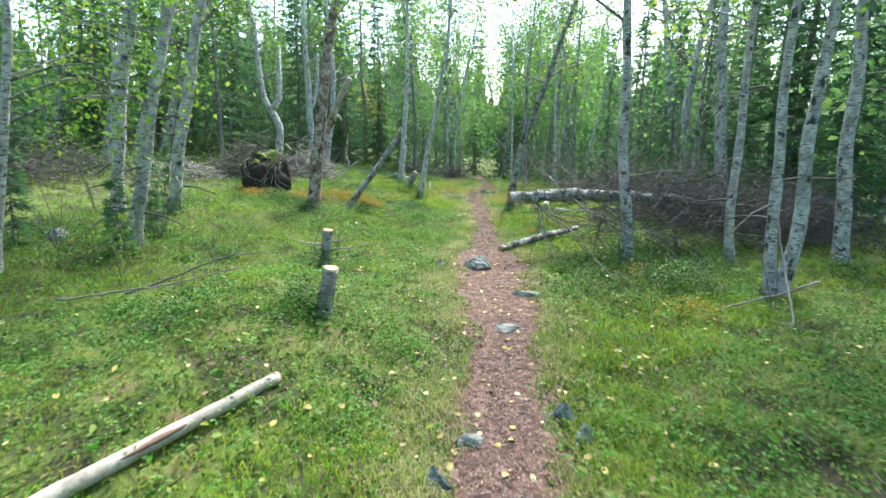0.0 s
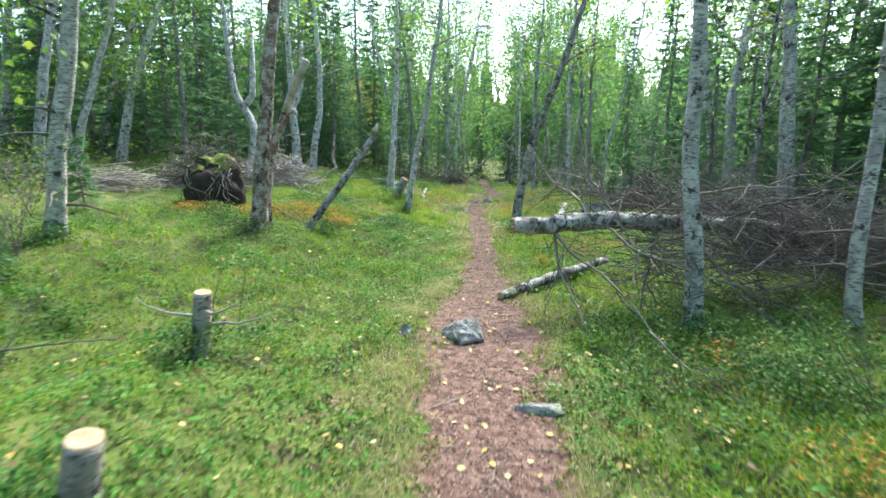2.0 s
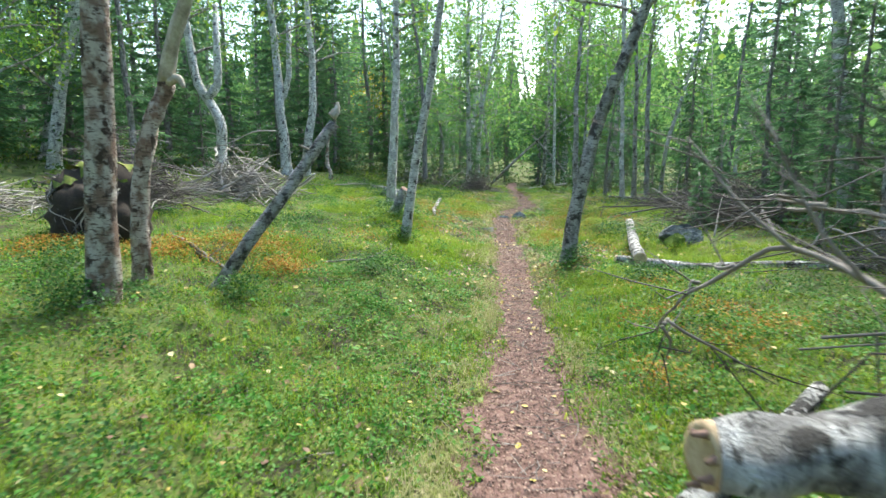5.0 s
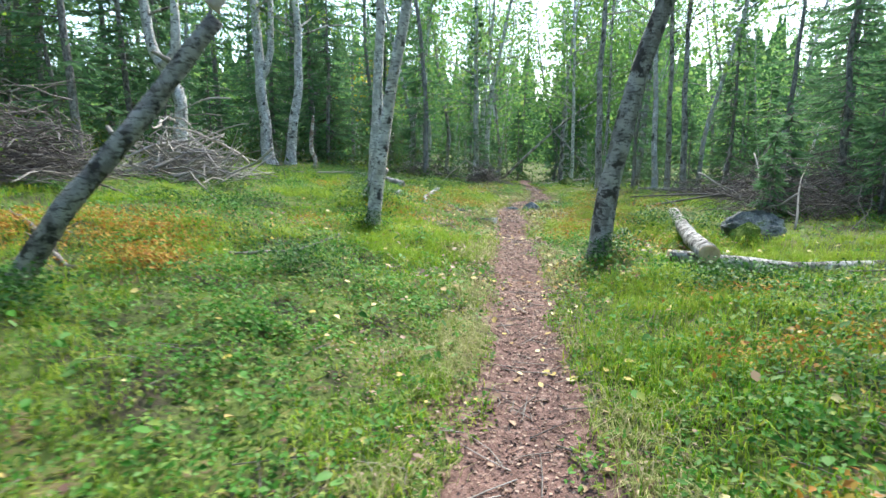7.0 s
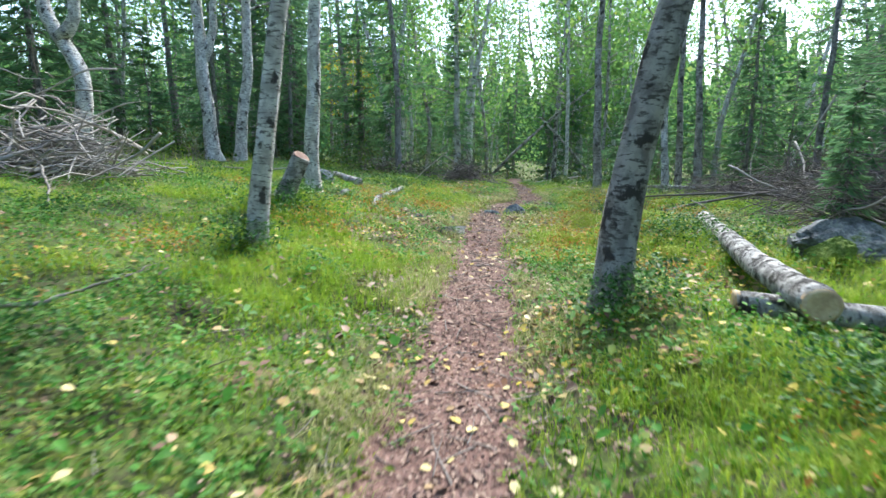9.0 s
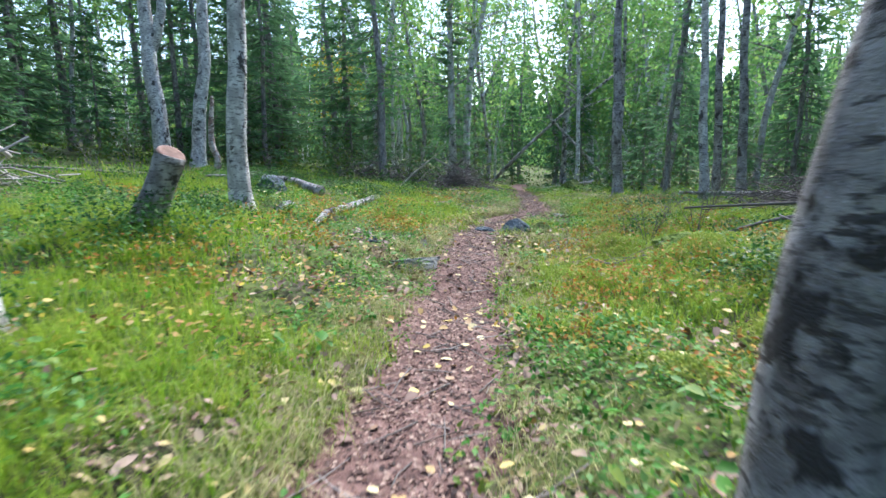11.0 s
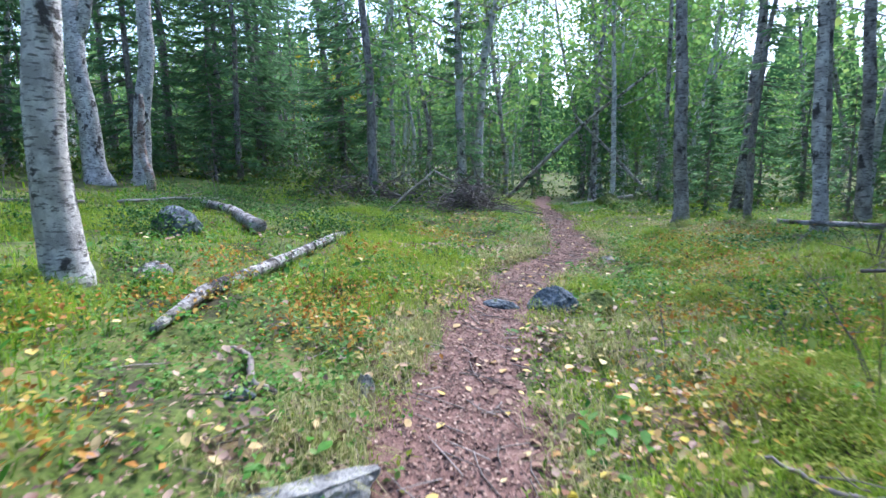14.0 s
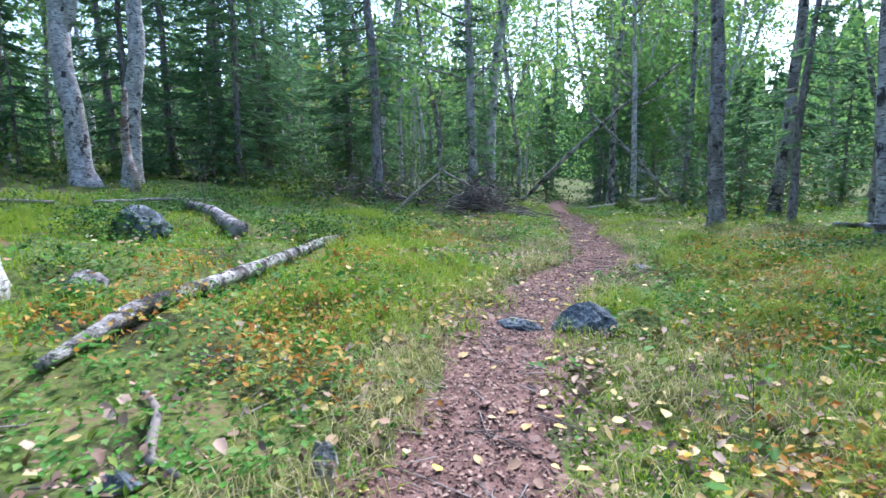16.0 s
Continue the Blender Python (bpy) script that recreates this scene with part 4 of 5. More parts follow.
for q, pts in enumerate([
    [(0.78, 7.05, 0.90), (0.95, 6.9, 0.72), (1.25, 6.6, 0.62), (1.5, 6.2, 0.4), (1.75, 5.7, 0.06)],
    [(0.80, 7.05, 0.88), (0.88, 6.95, 0.60), (1.02, 6.6, 0.35), (1.18, 6.2, 0.02)],
    [(1.35, 7.2, 0.93), (1.6, 6.9, 0.78), (2.0, 6.7, 0.62), (2.5, 6.5, 0.55)],
    [(1.2, 7.2, 0.95), (1.15, 7.5, 1.15), (0.85, 7.9, 1.28), (0.62, 8.1, 1.05), (0.52, 8.2, 0.8)],
    [(1.5, 7.3, 1.0), (1.3, 7.5, 1.3), (1.05, 7.7, 1.42), (0.8, 7.9, 1.45)],
    [(1.7, 7.35, 1.0), (2.0, 7.1, 1.25), (2.6, 7.0, 1.42), (3.2, 6.9, 1.4)],
    [(2.2, 7.5, 0.95), (2.4, 7.2, 0.6), (2.7, 6.9, 0.3), (3.0, 6.6, 0.05)],
    [(2.6, 7.7, 0.95), (2.9, 7.4, 1.2), (3.4, 7.3, 1.35), (4.2, 7.2, 1.5)],
    [(2.8, 7.8, 0.9), (3.0, 7.6, 0.5), (3.1, 7.4, 0.1)],
    [(1.9, 7.4, 0.93), (1.8, 7.1, 0.5), (1.7, 6.9, 0.15), (1.6, 6.8, 0.05)],
    [(3.2, 8.1, 0.85), (3.8, 7.6, 0.9), (4.6, 7.3, 0.8), (5.4, 7.0, 0.75)],
    [(3.0, 8.0, 0.85), (2.7, 8.6, 1.1), (2.4, 9.2, 1.3), (2.0, 9.8, 1.5)],
]):
    lim = part("limb", rod(pts, [0.015, 0.012, 0.009, 0.003], 7, 0.2, q, 0.022, 22), M_DEAD if q < 6 else M_TWIG, fb)
    acc = Acc()
    for _ in range(4 if q < 2 else 9):
        s = heap.integers(1, len(pts))
        base = np.array(pts[s]) - pts[s - 1]
        p = np.array(pts[s - 1]) + base * heap.uniform(0.45 if s == 1 else 0, 1)
        way = base / np.linalg.norm(base) * 0.7 + heap.normal(0, 0.55, 3)
        L = heap.uniform(0.2, 0.5)
        knee = p + way * L * 0.45 + heap.normal(0, 0.03, 3)
        tip = knee + (way + heap.normal(0, 0.35, 3)) * L * 0.55
        knee[2], tip[2] = max(knee[2], 0.05), max(tip[2], 0.04)
        knee[0], tip[0] = max(knee[0], 0.62), max(tip[0], 0.58)
        part("fork", rod([p, knee, tip], [0.009, 0.007, 0.002], 5, 0.15, q, 0.01, 8), M_DEAD if q < 6 else M_TWIG, lim)
        for _ in range(4):
            o = p + (tip - p) * heap.uniform(0.2, 1.0)
            d = way * 0.25 + heap.normal(0, 0.16, 3)
            d[2] = max(d[2], -o[2] + 0.04)
            acc.tube([o, o + d * 0.5 + heap.normal(0, 0.02, 3), o + d], [0.0045, 0.0035, 0.0012], 3, cap=False)
    tagged(part("twig_tangle", acc, M_TWIG, lim), kind="stuff")
acc = Acc()
for _ in range(1350):
    u = 1.6 + 4.3 * heap.uniform(0, 1) ** 0.8
    c = np.array([u + heap.normal(0, 0.2), np.interp(u, [0.4, 2.5, 5.7], [7.0, 7.7, 8.9]) + heap.normal(0, 0.45), np.interp(u, [0.4, 2.5, 5.7], [0.85, 0.85, 0.62]) + heap.normal(0, 0.26)])
    w = np.array([0.9, heap.normal(0, 0.75), heap.normal(-0.1, 0.5)])
    L = heap.uniform(0.35, 1.2)
    w *= L / np.linalg.norm(w)
    c[2] = max(c[2], 0.06 + abs(w[2]) / 2 + 0.05)
    acc.tube([c - w / 2, c - w / 6 + heap.normal(0, 0.09, 3), c + w / 5 + heap.normal(0, 0.10, 3), c + w / 2], [0.0065, 0.0055, 0.004, 0.0014], 3, cap=False)
tagged(part("dead_crown", acc, M_TWIG, fb, "dense dark tangle of dry twigs"), kind="stuff")

log("fallen_limb", [gp(0.28, 7.55, 0.06), gp(0.62, 7.95, 0.09), gp(1.05, 8.4, 0.12), gp(1.65, 9.2, 0.14)], [0.05, 0.062, 0.065, 0.05], "lichen-grey birch limb lying beside the path", M_BIRCHLOG, ("start",), 4)
stump(-1.06, 3.06, 0.068, 0.46, 0.17, "short birch stump with a fresh sawn top", M_STUMP, 1)
stump(-1.75, 4.88, 0.062, 0.50, 0.10, "grey dead stump with snapped side branches", M_STUMP, 2, 3)
stump(-3.17, 15.9, 0.10, 0.50, 0.48, "leaning old stump on a shrubby hummock", M_BARKD, 3, tilt=0.3, cut=M_OLDCUT)
pole = log("bare_pole", [gp(-0.97, 1.97, 0.05), gp(-1.66, 0.50, 0.07)], [0.042, 0.052], "pale barkless pole lying in the grass", M_PALE, ("start",), 5, bend=0.004)
way = gp(-1.66, 0.50, 0.07) - gp(-0.97, 1.97, 0.05)
part("bark_strip", rod([way * 0.42 + Vector((0.032, 0.0, 0.026)), way * 0.52 + Vector((0.036, 0.0, 0.028)), way * 0.66 + Vector((0.036, 0.0, 0.026))], [0.006, 0.019, 0.007], 7, 0.2, 2), M_OLDCUT, pole, "brown strip of bark left on it")

# standing and leaning dead wood on the left side
snag = thing("broken_snag", gp(-4.12, 10.3), "dead birch snag with peeling bark and broken top", "dead tree")
part("trunk", rod([(0, 0, -0.1), (0.10, 0, 0.6), (0.30, 0.05, 1.5), (0.45, 0.1, 1.95)], [0.10, 0.085, 0.08, 0.075], 10, 0.16, 1, 0.03, 22), M_PEEL, snag)
part("broken_top", rod([(0.45, 0.1, 1.95), (0.62, 0.05, 2.3), (0.90, 0.0, 2.78)], [0.075, 0.066, 0.058], 10, 0.1, 2), M_PALE, snag, "pale barkless broken top")
part("stub", rod([(0.42, 0.1, 1.9), (0.62, 0.08, 1.98), (0.68, 0.06, 1.88)], [0.05, 0.04, 0.018], 7, 0.1, 4), M_PALE, snag)
log("leaning_dead_trunk", [gp(-3.5, 10.62, -0.05), (-3.12, 10.8, 0.66), (-2.75, 11.15, 1.25), (-2.40, 11.42, 1.85)], [0.078, 0.070, 0.064, 0.058], "dark leaning dead trunk snapped at the top", M_BARKD, (), 6, "dead tree")
thin = thing("broken_snag", gp(-7.4, 22.37), "thin crooked dead stem with a dark foot", "dead tree")
part("trunk", rod([(0, 0, -0.1), (0.02, 0, 0.25), (-0.10, 0.02, 0.55), (-0.05, 0.02, 1.0), (0.0, 0.0, 1.5)], [0.075, 0.06, 0.062, 0.055, 0.03], 9, 0.14, 5, 0.012, 20), M_PEEL, thin)
part("stub", rod([(-0.05, 0.02, 1.0), (0.10, 0.0, 1.12)], [0.02, 0.008], 6, 0.1, 2), M_DEAD, thin)
lean = bpy.data.objects["leaning_dead_trunk"]
part("broken_top", rod([(1.08, 0.79, 1.86), (1.13, 0.82, 1.93), (1.14, 0.83, 2.02)], [0.056, 0.04, 0.012], 8, 0.2, 3), M_PALE, lean, "pale splintered break")
for q, (u, a) in enumerate(((0.35, 0.4), (0.55, 2.6), (0.8, 4.0))):
    p = np.array([1.10 * u, 0.80 * u ** 1.3, 1.88 * u])
    part("stub", rod([p, p + np.array([math.cos(a) * 0.10, math.sin(a) * 0.10, 0.05])], [0.018, 0.010], 6, 0.1, q), M_DEAD, lean)


def root_plate(x, y):
    ob = thing("root_plate", gp(x, y, -0.05), "upturned root plate with a mossy cap", "root plate")
    for nm, mt, lo, sc, dz, lab in (("soil", M_ROOT, -1, (0.66, 0.46, 0.75), 0.22, "dark earth hollow with hanging roots"), ("moss_cap", M_MOSSY, 0.62, (0.60, 0.47, 0.78), 0.26, "bright green moss")):
        bm = bmesh.new()
        bmesh.ops.create_icosphere(bm, subdivisions=4, radius=1.0)
        if lo > -1:
            bmesh.ops.delete(bm, geom=[v for v in bm.verts if v.co.z < lo + 0.55 * noise.noise(v.co * 3.1)], context="VERTS")
        for v in bm.verts:
            f = 1 + 0.34 * noise.noise(v.co * 1.5 + Vector((2, 5, 1))) + 0.16 * noise.noise(v.co * 4) + (0.11 * noise.noise(v.co * 9)) + (0.06 * noise.noise(v.co * 21))
            v.co = Vector((v.co.x * sc[0] * f, v.co.y * sc[1] * f, v.co.z * sc[2] * f + dz))
        me = bpy.data.meshes.new(nm)
        bm.to_mesh(me)
        bm.free()
        me.polygons.foreach_set("use_smooth", [True] * len(me.polygons))
        part(nm, me, mt, ob, lab)
    for q in range(46):
        a = heap.uniform(-2.8, -0.3)
        p = np.array([0.5 * math.cos(a), 0.40 * math.sin(a), heap.uniform(0.35, 0.95)])
        part("root", rod([p, p + [heap.normal(0, 0.1), -0.10, -0.15], p + [heap.normal(0, 0.15), -0.14, -0.4 * heap.uniform(0.5, 1)]], [0.012, 0.009, 0.003], 5, seed=q), M_TWIG if q % 3 else M_PALE, ob)
    return ob


root_plate(-5.95, 11.75)
brush("brush_heap", (-7.05, 16.6), (1.35, 1.0, 1.25), 360, heap, "heap of grey weathered branches and sticks", M_WEATHER, 1.0, 0.0085, 0.36, 80)
brush("dry_brush", (-7.5, 13.9), (1.6, 1.1, 1.15), 900, heap, "tangle of dry dark brushwood", M_TWIG, 1.0, 0.006, 0.25, 10)
brush("dry_brush", (-8.6, 11.9), (1.5, 0.8, 0.5), 240, heap, "low tangle of fallen dead branches", M_WEATHER, 1.2, 0.007, 0.15, 14)
brush("dry_brush", (-2.9, 24.9), (0.8, 0.8, 0.6), 260, heap, "dark low heap of dead twigs", M_TWIG, 0.9, 0.006, 0.4, 4)
brush("dry_brush", (2.6, 20.3), (1.2, 1.5, 0.5), 300, heap, "low dry twigs under the spruces", M_TWIG, 1.0, 0.005, 0.3, 6)
brush("dry_brush", (4.2, 21.6), (1.5, 1.4, 0.8), 380, heap, "dry dark dead branches below spruces", M_TWIG, 1.2, 0.006, 0.45, 10)
brush("dry_brush", (3.3, 17.4), (1.4, 1.2, 0.8), 420, heap, "dark dead twigs below the spruces", M_TWIG, 1.1, 0.005, 0.4, 6)
brush("dry_brush", (4.3, 18.8), (1.6, 1.2, 0.9), 420, heap, "dark dead twigs below the spruces", M_TWIG, 1.1, 0.005, 0.4, 6)
brush("dry_brush", (-5.2, 25.6), (1.6, 0.8, 0.5), 260, heap, "dry dark dead branches below spruces", M_TWIG, 1.0, 0.006, 0.35, 4)
brush("dry_brush", (4.6, 10.8), (1.4, 1.6, 0.7), 420, heap, "dry dark twigs below the trees", M_TWIG, 1.0, 0.005, 0.3, 6)
log("long_stick", [gp(-4.9, 14.6, 0.03), gp(-5.5, 15.2, 0.12), gp(-6.1, 15.6, 0.25)], [0.012, 0.018, 0.02], "long bent grey stick on the grass", M_DEAD, (), 8, "stick", 6)
log("long_stick", [gp(-5.3, 13.9, 0.03), gp(-5.9, 14.1, 0.06), gp(-6.6, 14.2, 0.12)], [0.012, 0.018, 0.02], "long bent grey stick on the grass", M_DEAD, (), 9, "stick", 6)
log("long_stick", [gp(-3.55, 11.2, 0.03), gp(-4.2, 11.5, 0.05), gp(-4.9, 11.8, 0.1)], [0.02, 0.026, 0.03], "pale broken stick on rusty leaves", M_DEAD, (), 10, "stick", 6)
log("forked_branch", [gp(-2.95, 12.1, 0.03), gp(-2.5, 12.45, 0.06), gp(-2.25, 12.9, 0.2)], [0.017, 0.015, 0.005], "mossy grey branch lying in moss", M_DEAD, (), 11, "stick", 7)

# sawn logs and boulder to the right
log("birch_log", [gp(0.88, 13.75, 0.06), gp(1.9, 13.6, 0.06), gp(3.0, 13.45, 0.06), gp(3.9, 13.2, 0.06)], [0.066, 0.07, 0.068, 0.06], "thin white birch log lying crosswise", M_BIRCHLOG, ("start",), 12)
log("birch_log", [gp(1.17, 13.40, 0.17), gp(1.24, 14.6, 0.20), gp(1.46, 17.3, 0.07)], [0.092, 0.09, 0.08], "sawn white birch log resting across another", M_BIRCHLOG, ("start",), 13, bend=0.0)
stone(2.15, 15.45, 0.84, 0.7, 0.30, M_DARKSTONE, "large dark boulder with patches of moss", 3, 0.22)
stone(1.97, 15.22, 0.42, 0.36, 0.24, M_HUMMOCK, "mossy lobe beside the dark boulder", 41, 0.25)
log("dark_pole", [gp(1.0, 19.6, 0.2), gp(2.2, 19.0, 0.2), gp(3.6, 18.3, 0.2)], [0.012, 0.018, 0.022], "dark thin fallen pole under the spruces", M_TWIG, (), 14, "fallen trunk", 7)
log("dark_pole", [gp(0.75, 17.75, 0.03), gp(1.4, 18.1, 0.14), gp(2.5, 18.6, 0.26)], [0.008, 0.016, 0.02], "dark thin fallen pole under the spruces", M_TWIG, (), 15, "fallen trunk", 7)
log("dark_pole", [gp(1.5, 23.1, 0.12), gp(2.8, 21.5, 0.2), gp(4.2, 20.0, 0.2)], [0.03, 0.04, 0.04], "dark fallen trunk among dry branches", M_BARKD, (), 16, "fallen trunk", 7)
log("long_stick", [gp(0.45, 22.8, 0.03), gp(0.67, 22.46, 0.04), gp(1.0, 21.67, 0.03)], [0.012, 0.02, 0.016], "bent bare stick beside the path", M_DEAD, (), 17, "stick", 6)

# further on: logs, stones and poles round the bend
log("mossy_birch_log", [gp(-2.72, 17.55, 0.04), gp(-2.88, 18.1, 0.07), gp(-3.05, 19.2, 0.08), gp(-3.3, 20.75, 0.07)], [0.025, 0.042, 0.046, 0.044], "rotting white birch log sunk in the moss", M_BIRCHLOG, (), 18)
log("root_log", [gp(-5.6, 21.4, 0.07), gp(-4.8, 20.9, 0.09), gp(-4.1, 20.42, 0.08)], [0.05, 0.06, 0.085], "short dark rotten log with a ragged end", M_BARKD, (), 19)
log("bare_pole", [gp(-9.2, 19.0, 0.04), gp(-7.9, 19.9, 0.05), gp(-6.9, 20.8, 0.05)], [0.024, 0.028, 0.022], "pale barkless pole in the undergrowth", M_DEAD, (), 20)
log("bare_pole", [gp(-6.7, 21.1, 0.04), gp(-6.3, 21.7, 0.10), gp(-5.9, 22.2, 0.06)], [0.026, 0.024, 0.014], "pale broken stick in the undergrowth", M_WEATHER, (), 21, "stick")
log("leaning_pole", [gp(-3.25, 31.0, -0.05), (-2.0, 31.0, 0.95), (-0.7, 31.2, 2.15), (0.7, 31.5, 3.2)], [0.06, 0.055, 0.045, 0.03], "fallen dark trunk leaning across the path's end", M_BARKD, (), 22, "fallen trunk")
log("leaning_pole", [gp(0.9, 31.0, -0.05), (-0.2, 31.1, 0.8), (-1.35, 31.2, 2.0)], [0.05, 0.045, 0.035], "slanting dark trunk crossing another one", M_BARKD, (), 23, "fallen trunk")
log("bare_pole", [gp(-1.4, 30.2, 0.05), gp(0.2, 30.6, 0.15)], [0.04, 0.05], "pale barkless pole near the path", M_PALE, (), 24)
log("propped_stick", [gp(-4.05, 23.9, 0.0), (-3.7, 24.2, 0.42), (-3.32, 24.5, 0.75)], [0.022, 0.02, 0.012], "pale stick propped against dead twigs", M_PALE, (), 25, "stick", 6)
log("root_stick", [gp(-2.35, 17.62, 0.02), gp(-2.1, 17.45, 0.04), gp(-1.98, 17.3, 0.03), gp(-1.85, 17.24, 0.02)], [0.010, 0.015, 0.017, 0.009], "dark knotty root in the litter", M_DEAD, (), 26, "root", 7)
log("forked_branch", [gp(-0.14, 17.42, 0.06), gp(0.12, 17.25, 0.08), gp(0.34, 17.12, 0.05)], [0.008, 0.012, 0.009], "grey forked dead branch in the moss", M_DEAD, (), 27, "stick", 7)
log("forked_branch", [gp(-1.9, 19.0, 0.03), gp(-2.15, 19.35, 0.05), gp(-2.5, 19.4, 0.03)], [0.008, 0.012, 0.006], "grey forked dead branch in the moss", M_DEAD, (), 28, "stick", 6)
for q, (x, y, w, d, h, mt, lab, sk, tn) in enumerate([
    (0.06, 6.22, 0.46, 0.40, 0.17, M_STONE, "flat grey stone bedded in the path", 0.28, 0.3),
    (-0.50, 6.15, 0.17, 0.14, 0.10, M_STONE, "small grey stone at the path's edge", 0.25, 0.0),
    (0.26, 1.28, 0.15, 0.13, 0.10, M_BLUE, "small bluish stone at the path's edge", 0.2, 0.0),
    (0.40, 1.72, 0.20, 0.12, 0.06, M_STONE, "flat grey stone bedded in the path", 0.3, 0.1),
    (1.0, 2.12, 0.12, 0.13, 0.12, M_BLUE, "small bluish stone at the path's edge", 0.2, 0.5),
    (1.12, 1.92, 0.16, 0.12, 0.10, M_STONE, "small grey stone at the path's edge", 0.25, 0.9),
    (0.74, 4.90, 0.32, 0.18, 0.07, M_STONE, "flat grey stone bedded in the path", 0.35, 0.2),
    (0.56, 3.75, 0.30, 0.20, 0.05, M_STONE, "flat grey stone bedded in the path", 0.36, 0.5),
    (-1.48, 16.78, 0.42, 0.24, 0.09, M_STONE, "flat tilted grey slab beside the path", 0.2, 0.75),
    (-0.93, 19.35, 0.31, 0.28, 0.19, M_BLUE, "dark bluish stone beside the path", 0.2, 0.4),
    (-1.30, 19.25, 0.24, 0.16, 0.09, M_BLUE, "small bluish stone at the path's edge", 0.3, 0.2),
    (-0.70, 19.45, 0.30, 0.26, 0.16, M_MOSSY, "moss-covered stone beside the path", 0.25, 0.0),
    (-4.55, 19.75, 0.35, 0.32, 0.29, M_BLUE, "bluish-grey lichen-speckled stone in the moss", 0.15, 0.2),
    (-0.45, 29.1, 0.70, 0.5, 0.30, M_MOSSY, "moss-covered stone near the far bend", 0.25, 0.2),
    (-1.60, 17.52, 0.09, 0.08, 0.07, M_STONE, "small grey stone at the path's edge", 0.15, 0.4),
    (-1.95, 17.15, 0.10, 0.08, 0.06, M_BLUE, "small bluish stone at the path's edge", 0.2, 0.4),
    (0.66, 17.3, 0.46, 0.42, 0.16, M_HUMMOCK, "rounded moss hummock", 0.25, 0.0),
    (-3.5, 18.35, 0.22, 0.2, 0.13, M_BARKD, "small rotten mossy tree stub", 0.2, 0.0),
    (-0.55, 21.6, 0.34, 0.2, 0.06, M_STONE, "flat grey stone bedded in the path", 0.34, 0.6),
    (-5.6, 5.0, 0.3, 0.26, 0.2, M_STONE, "grey lichen-covered stone in the grass", 0.25, 0.3),
]):
    stone(x, y, w * 1.22, d * 1.22, h * 1.1, mt, lab if len(lab.split()) > 3 else lab + " beside the path", 10 + q, sk + 0.03, tn)

for x, y, h, s in ((-4.35, 4.95, 0.9, 5), (-5.2, 6.6, 1.0, 5), (-2.6, 4.0, 0.8, 4), (-2.9, 7.6, 0.6, 4), (0.42, 17.9, 0.55, 7), (0.95, 18.6, 0.7, 6), (0.3, 18.6, 0.35, 3), (-3.3, 10.9, 0.4, 6), (-2.4, 18.6, 0.45, 2), (3.3, 4.6, 0.9, 3),
                   (-5.9, 18.2, 0.7, 4), (-7.2, 20.0, 0.9, 4), (1.5, 20.6, 0.9, 5), (1.9, 20.9, 0.9, 5), (2.9, 5.2, 0.8, 4), (-0.3, 18.4, 0.35, 3), (-6.2, 22.4, 0.9, 4)):
    bare_shrub(x, y, h, s, heap)
for x, y, h in ((-4.6, 5.7, 1.2), (-5.1, 4.5, 1.1), (-4.0, 4.2, 0.7), (-5.5, 6.9, 1.3), (-6.3, 6.5, 1.2), (-7.1, 8.6, 1.2), (-8.3, 9.9, 1.0), (-6.9, 12.9, 0.8), (-8.9, 15.5, 1.1), (-5.6, 24.3, 0.9), (4.4, 8.6, 1.0), (5.9, 5.9, 1.1)):
    bare_shrub(x, y, h, 5, heap, "thin leafy shrub among the birches", 0.45, 170)
log("long_stick", [gp(-2.2, 3.7, 0.12), gp(-2.8, 3.3, 0.2), gp(-3.6, 2.9, 0.1)], [0.008, 0.012, 0.014], "thin dead branch lying over the grass", M_DEAD, (), 30, "stick", 6)
log("long_stick", [gp(-2.0, 4.4, 0.25), gp(-2.6, 4.0, 0.3), gp(-3.3, 3.4, 0.05)], [0.006, 0.010, 0.014], "thin dead branch lying over the grass", M_TWIG, (), 31, "stick", 6)
log("long_stick", [gp(2.7, 4.5, 0.03), gp(3.3, 4.9, 0.12), gp(4.1, 5.4, 0.22)], [0.012, 0.018, 0.02], "forked pale dead branch on the moss", M_DEAD, (), 32, "stick", 6)
log("long_stick", [gp(3.15, 3.9, 0.02), gp(3.35, 4.6, 0.5), (3.45, 5.2, 1.15)], [0.014, 0.016, 0.008], "crooked pale dead branch propped on a birch", M_DEAD, (), 33, "stick", 6)
for x, y, sc in ((-4.45, 4.75, 0.7), (-5.0, 6.1, 0.8), (-5.6, 4.4, 0.85), (-6.9, 9.4, 0.9), (2.7, 16.9, 0.9), (3.2, 18.0, 1.1)):
    spruce(x, y, 3, sc, 7 * x, "young spruce sapling in the moss")



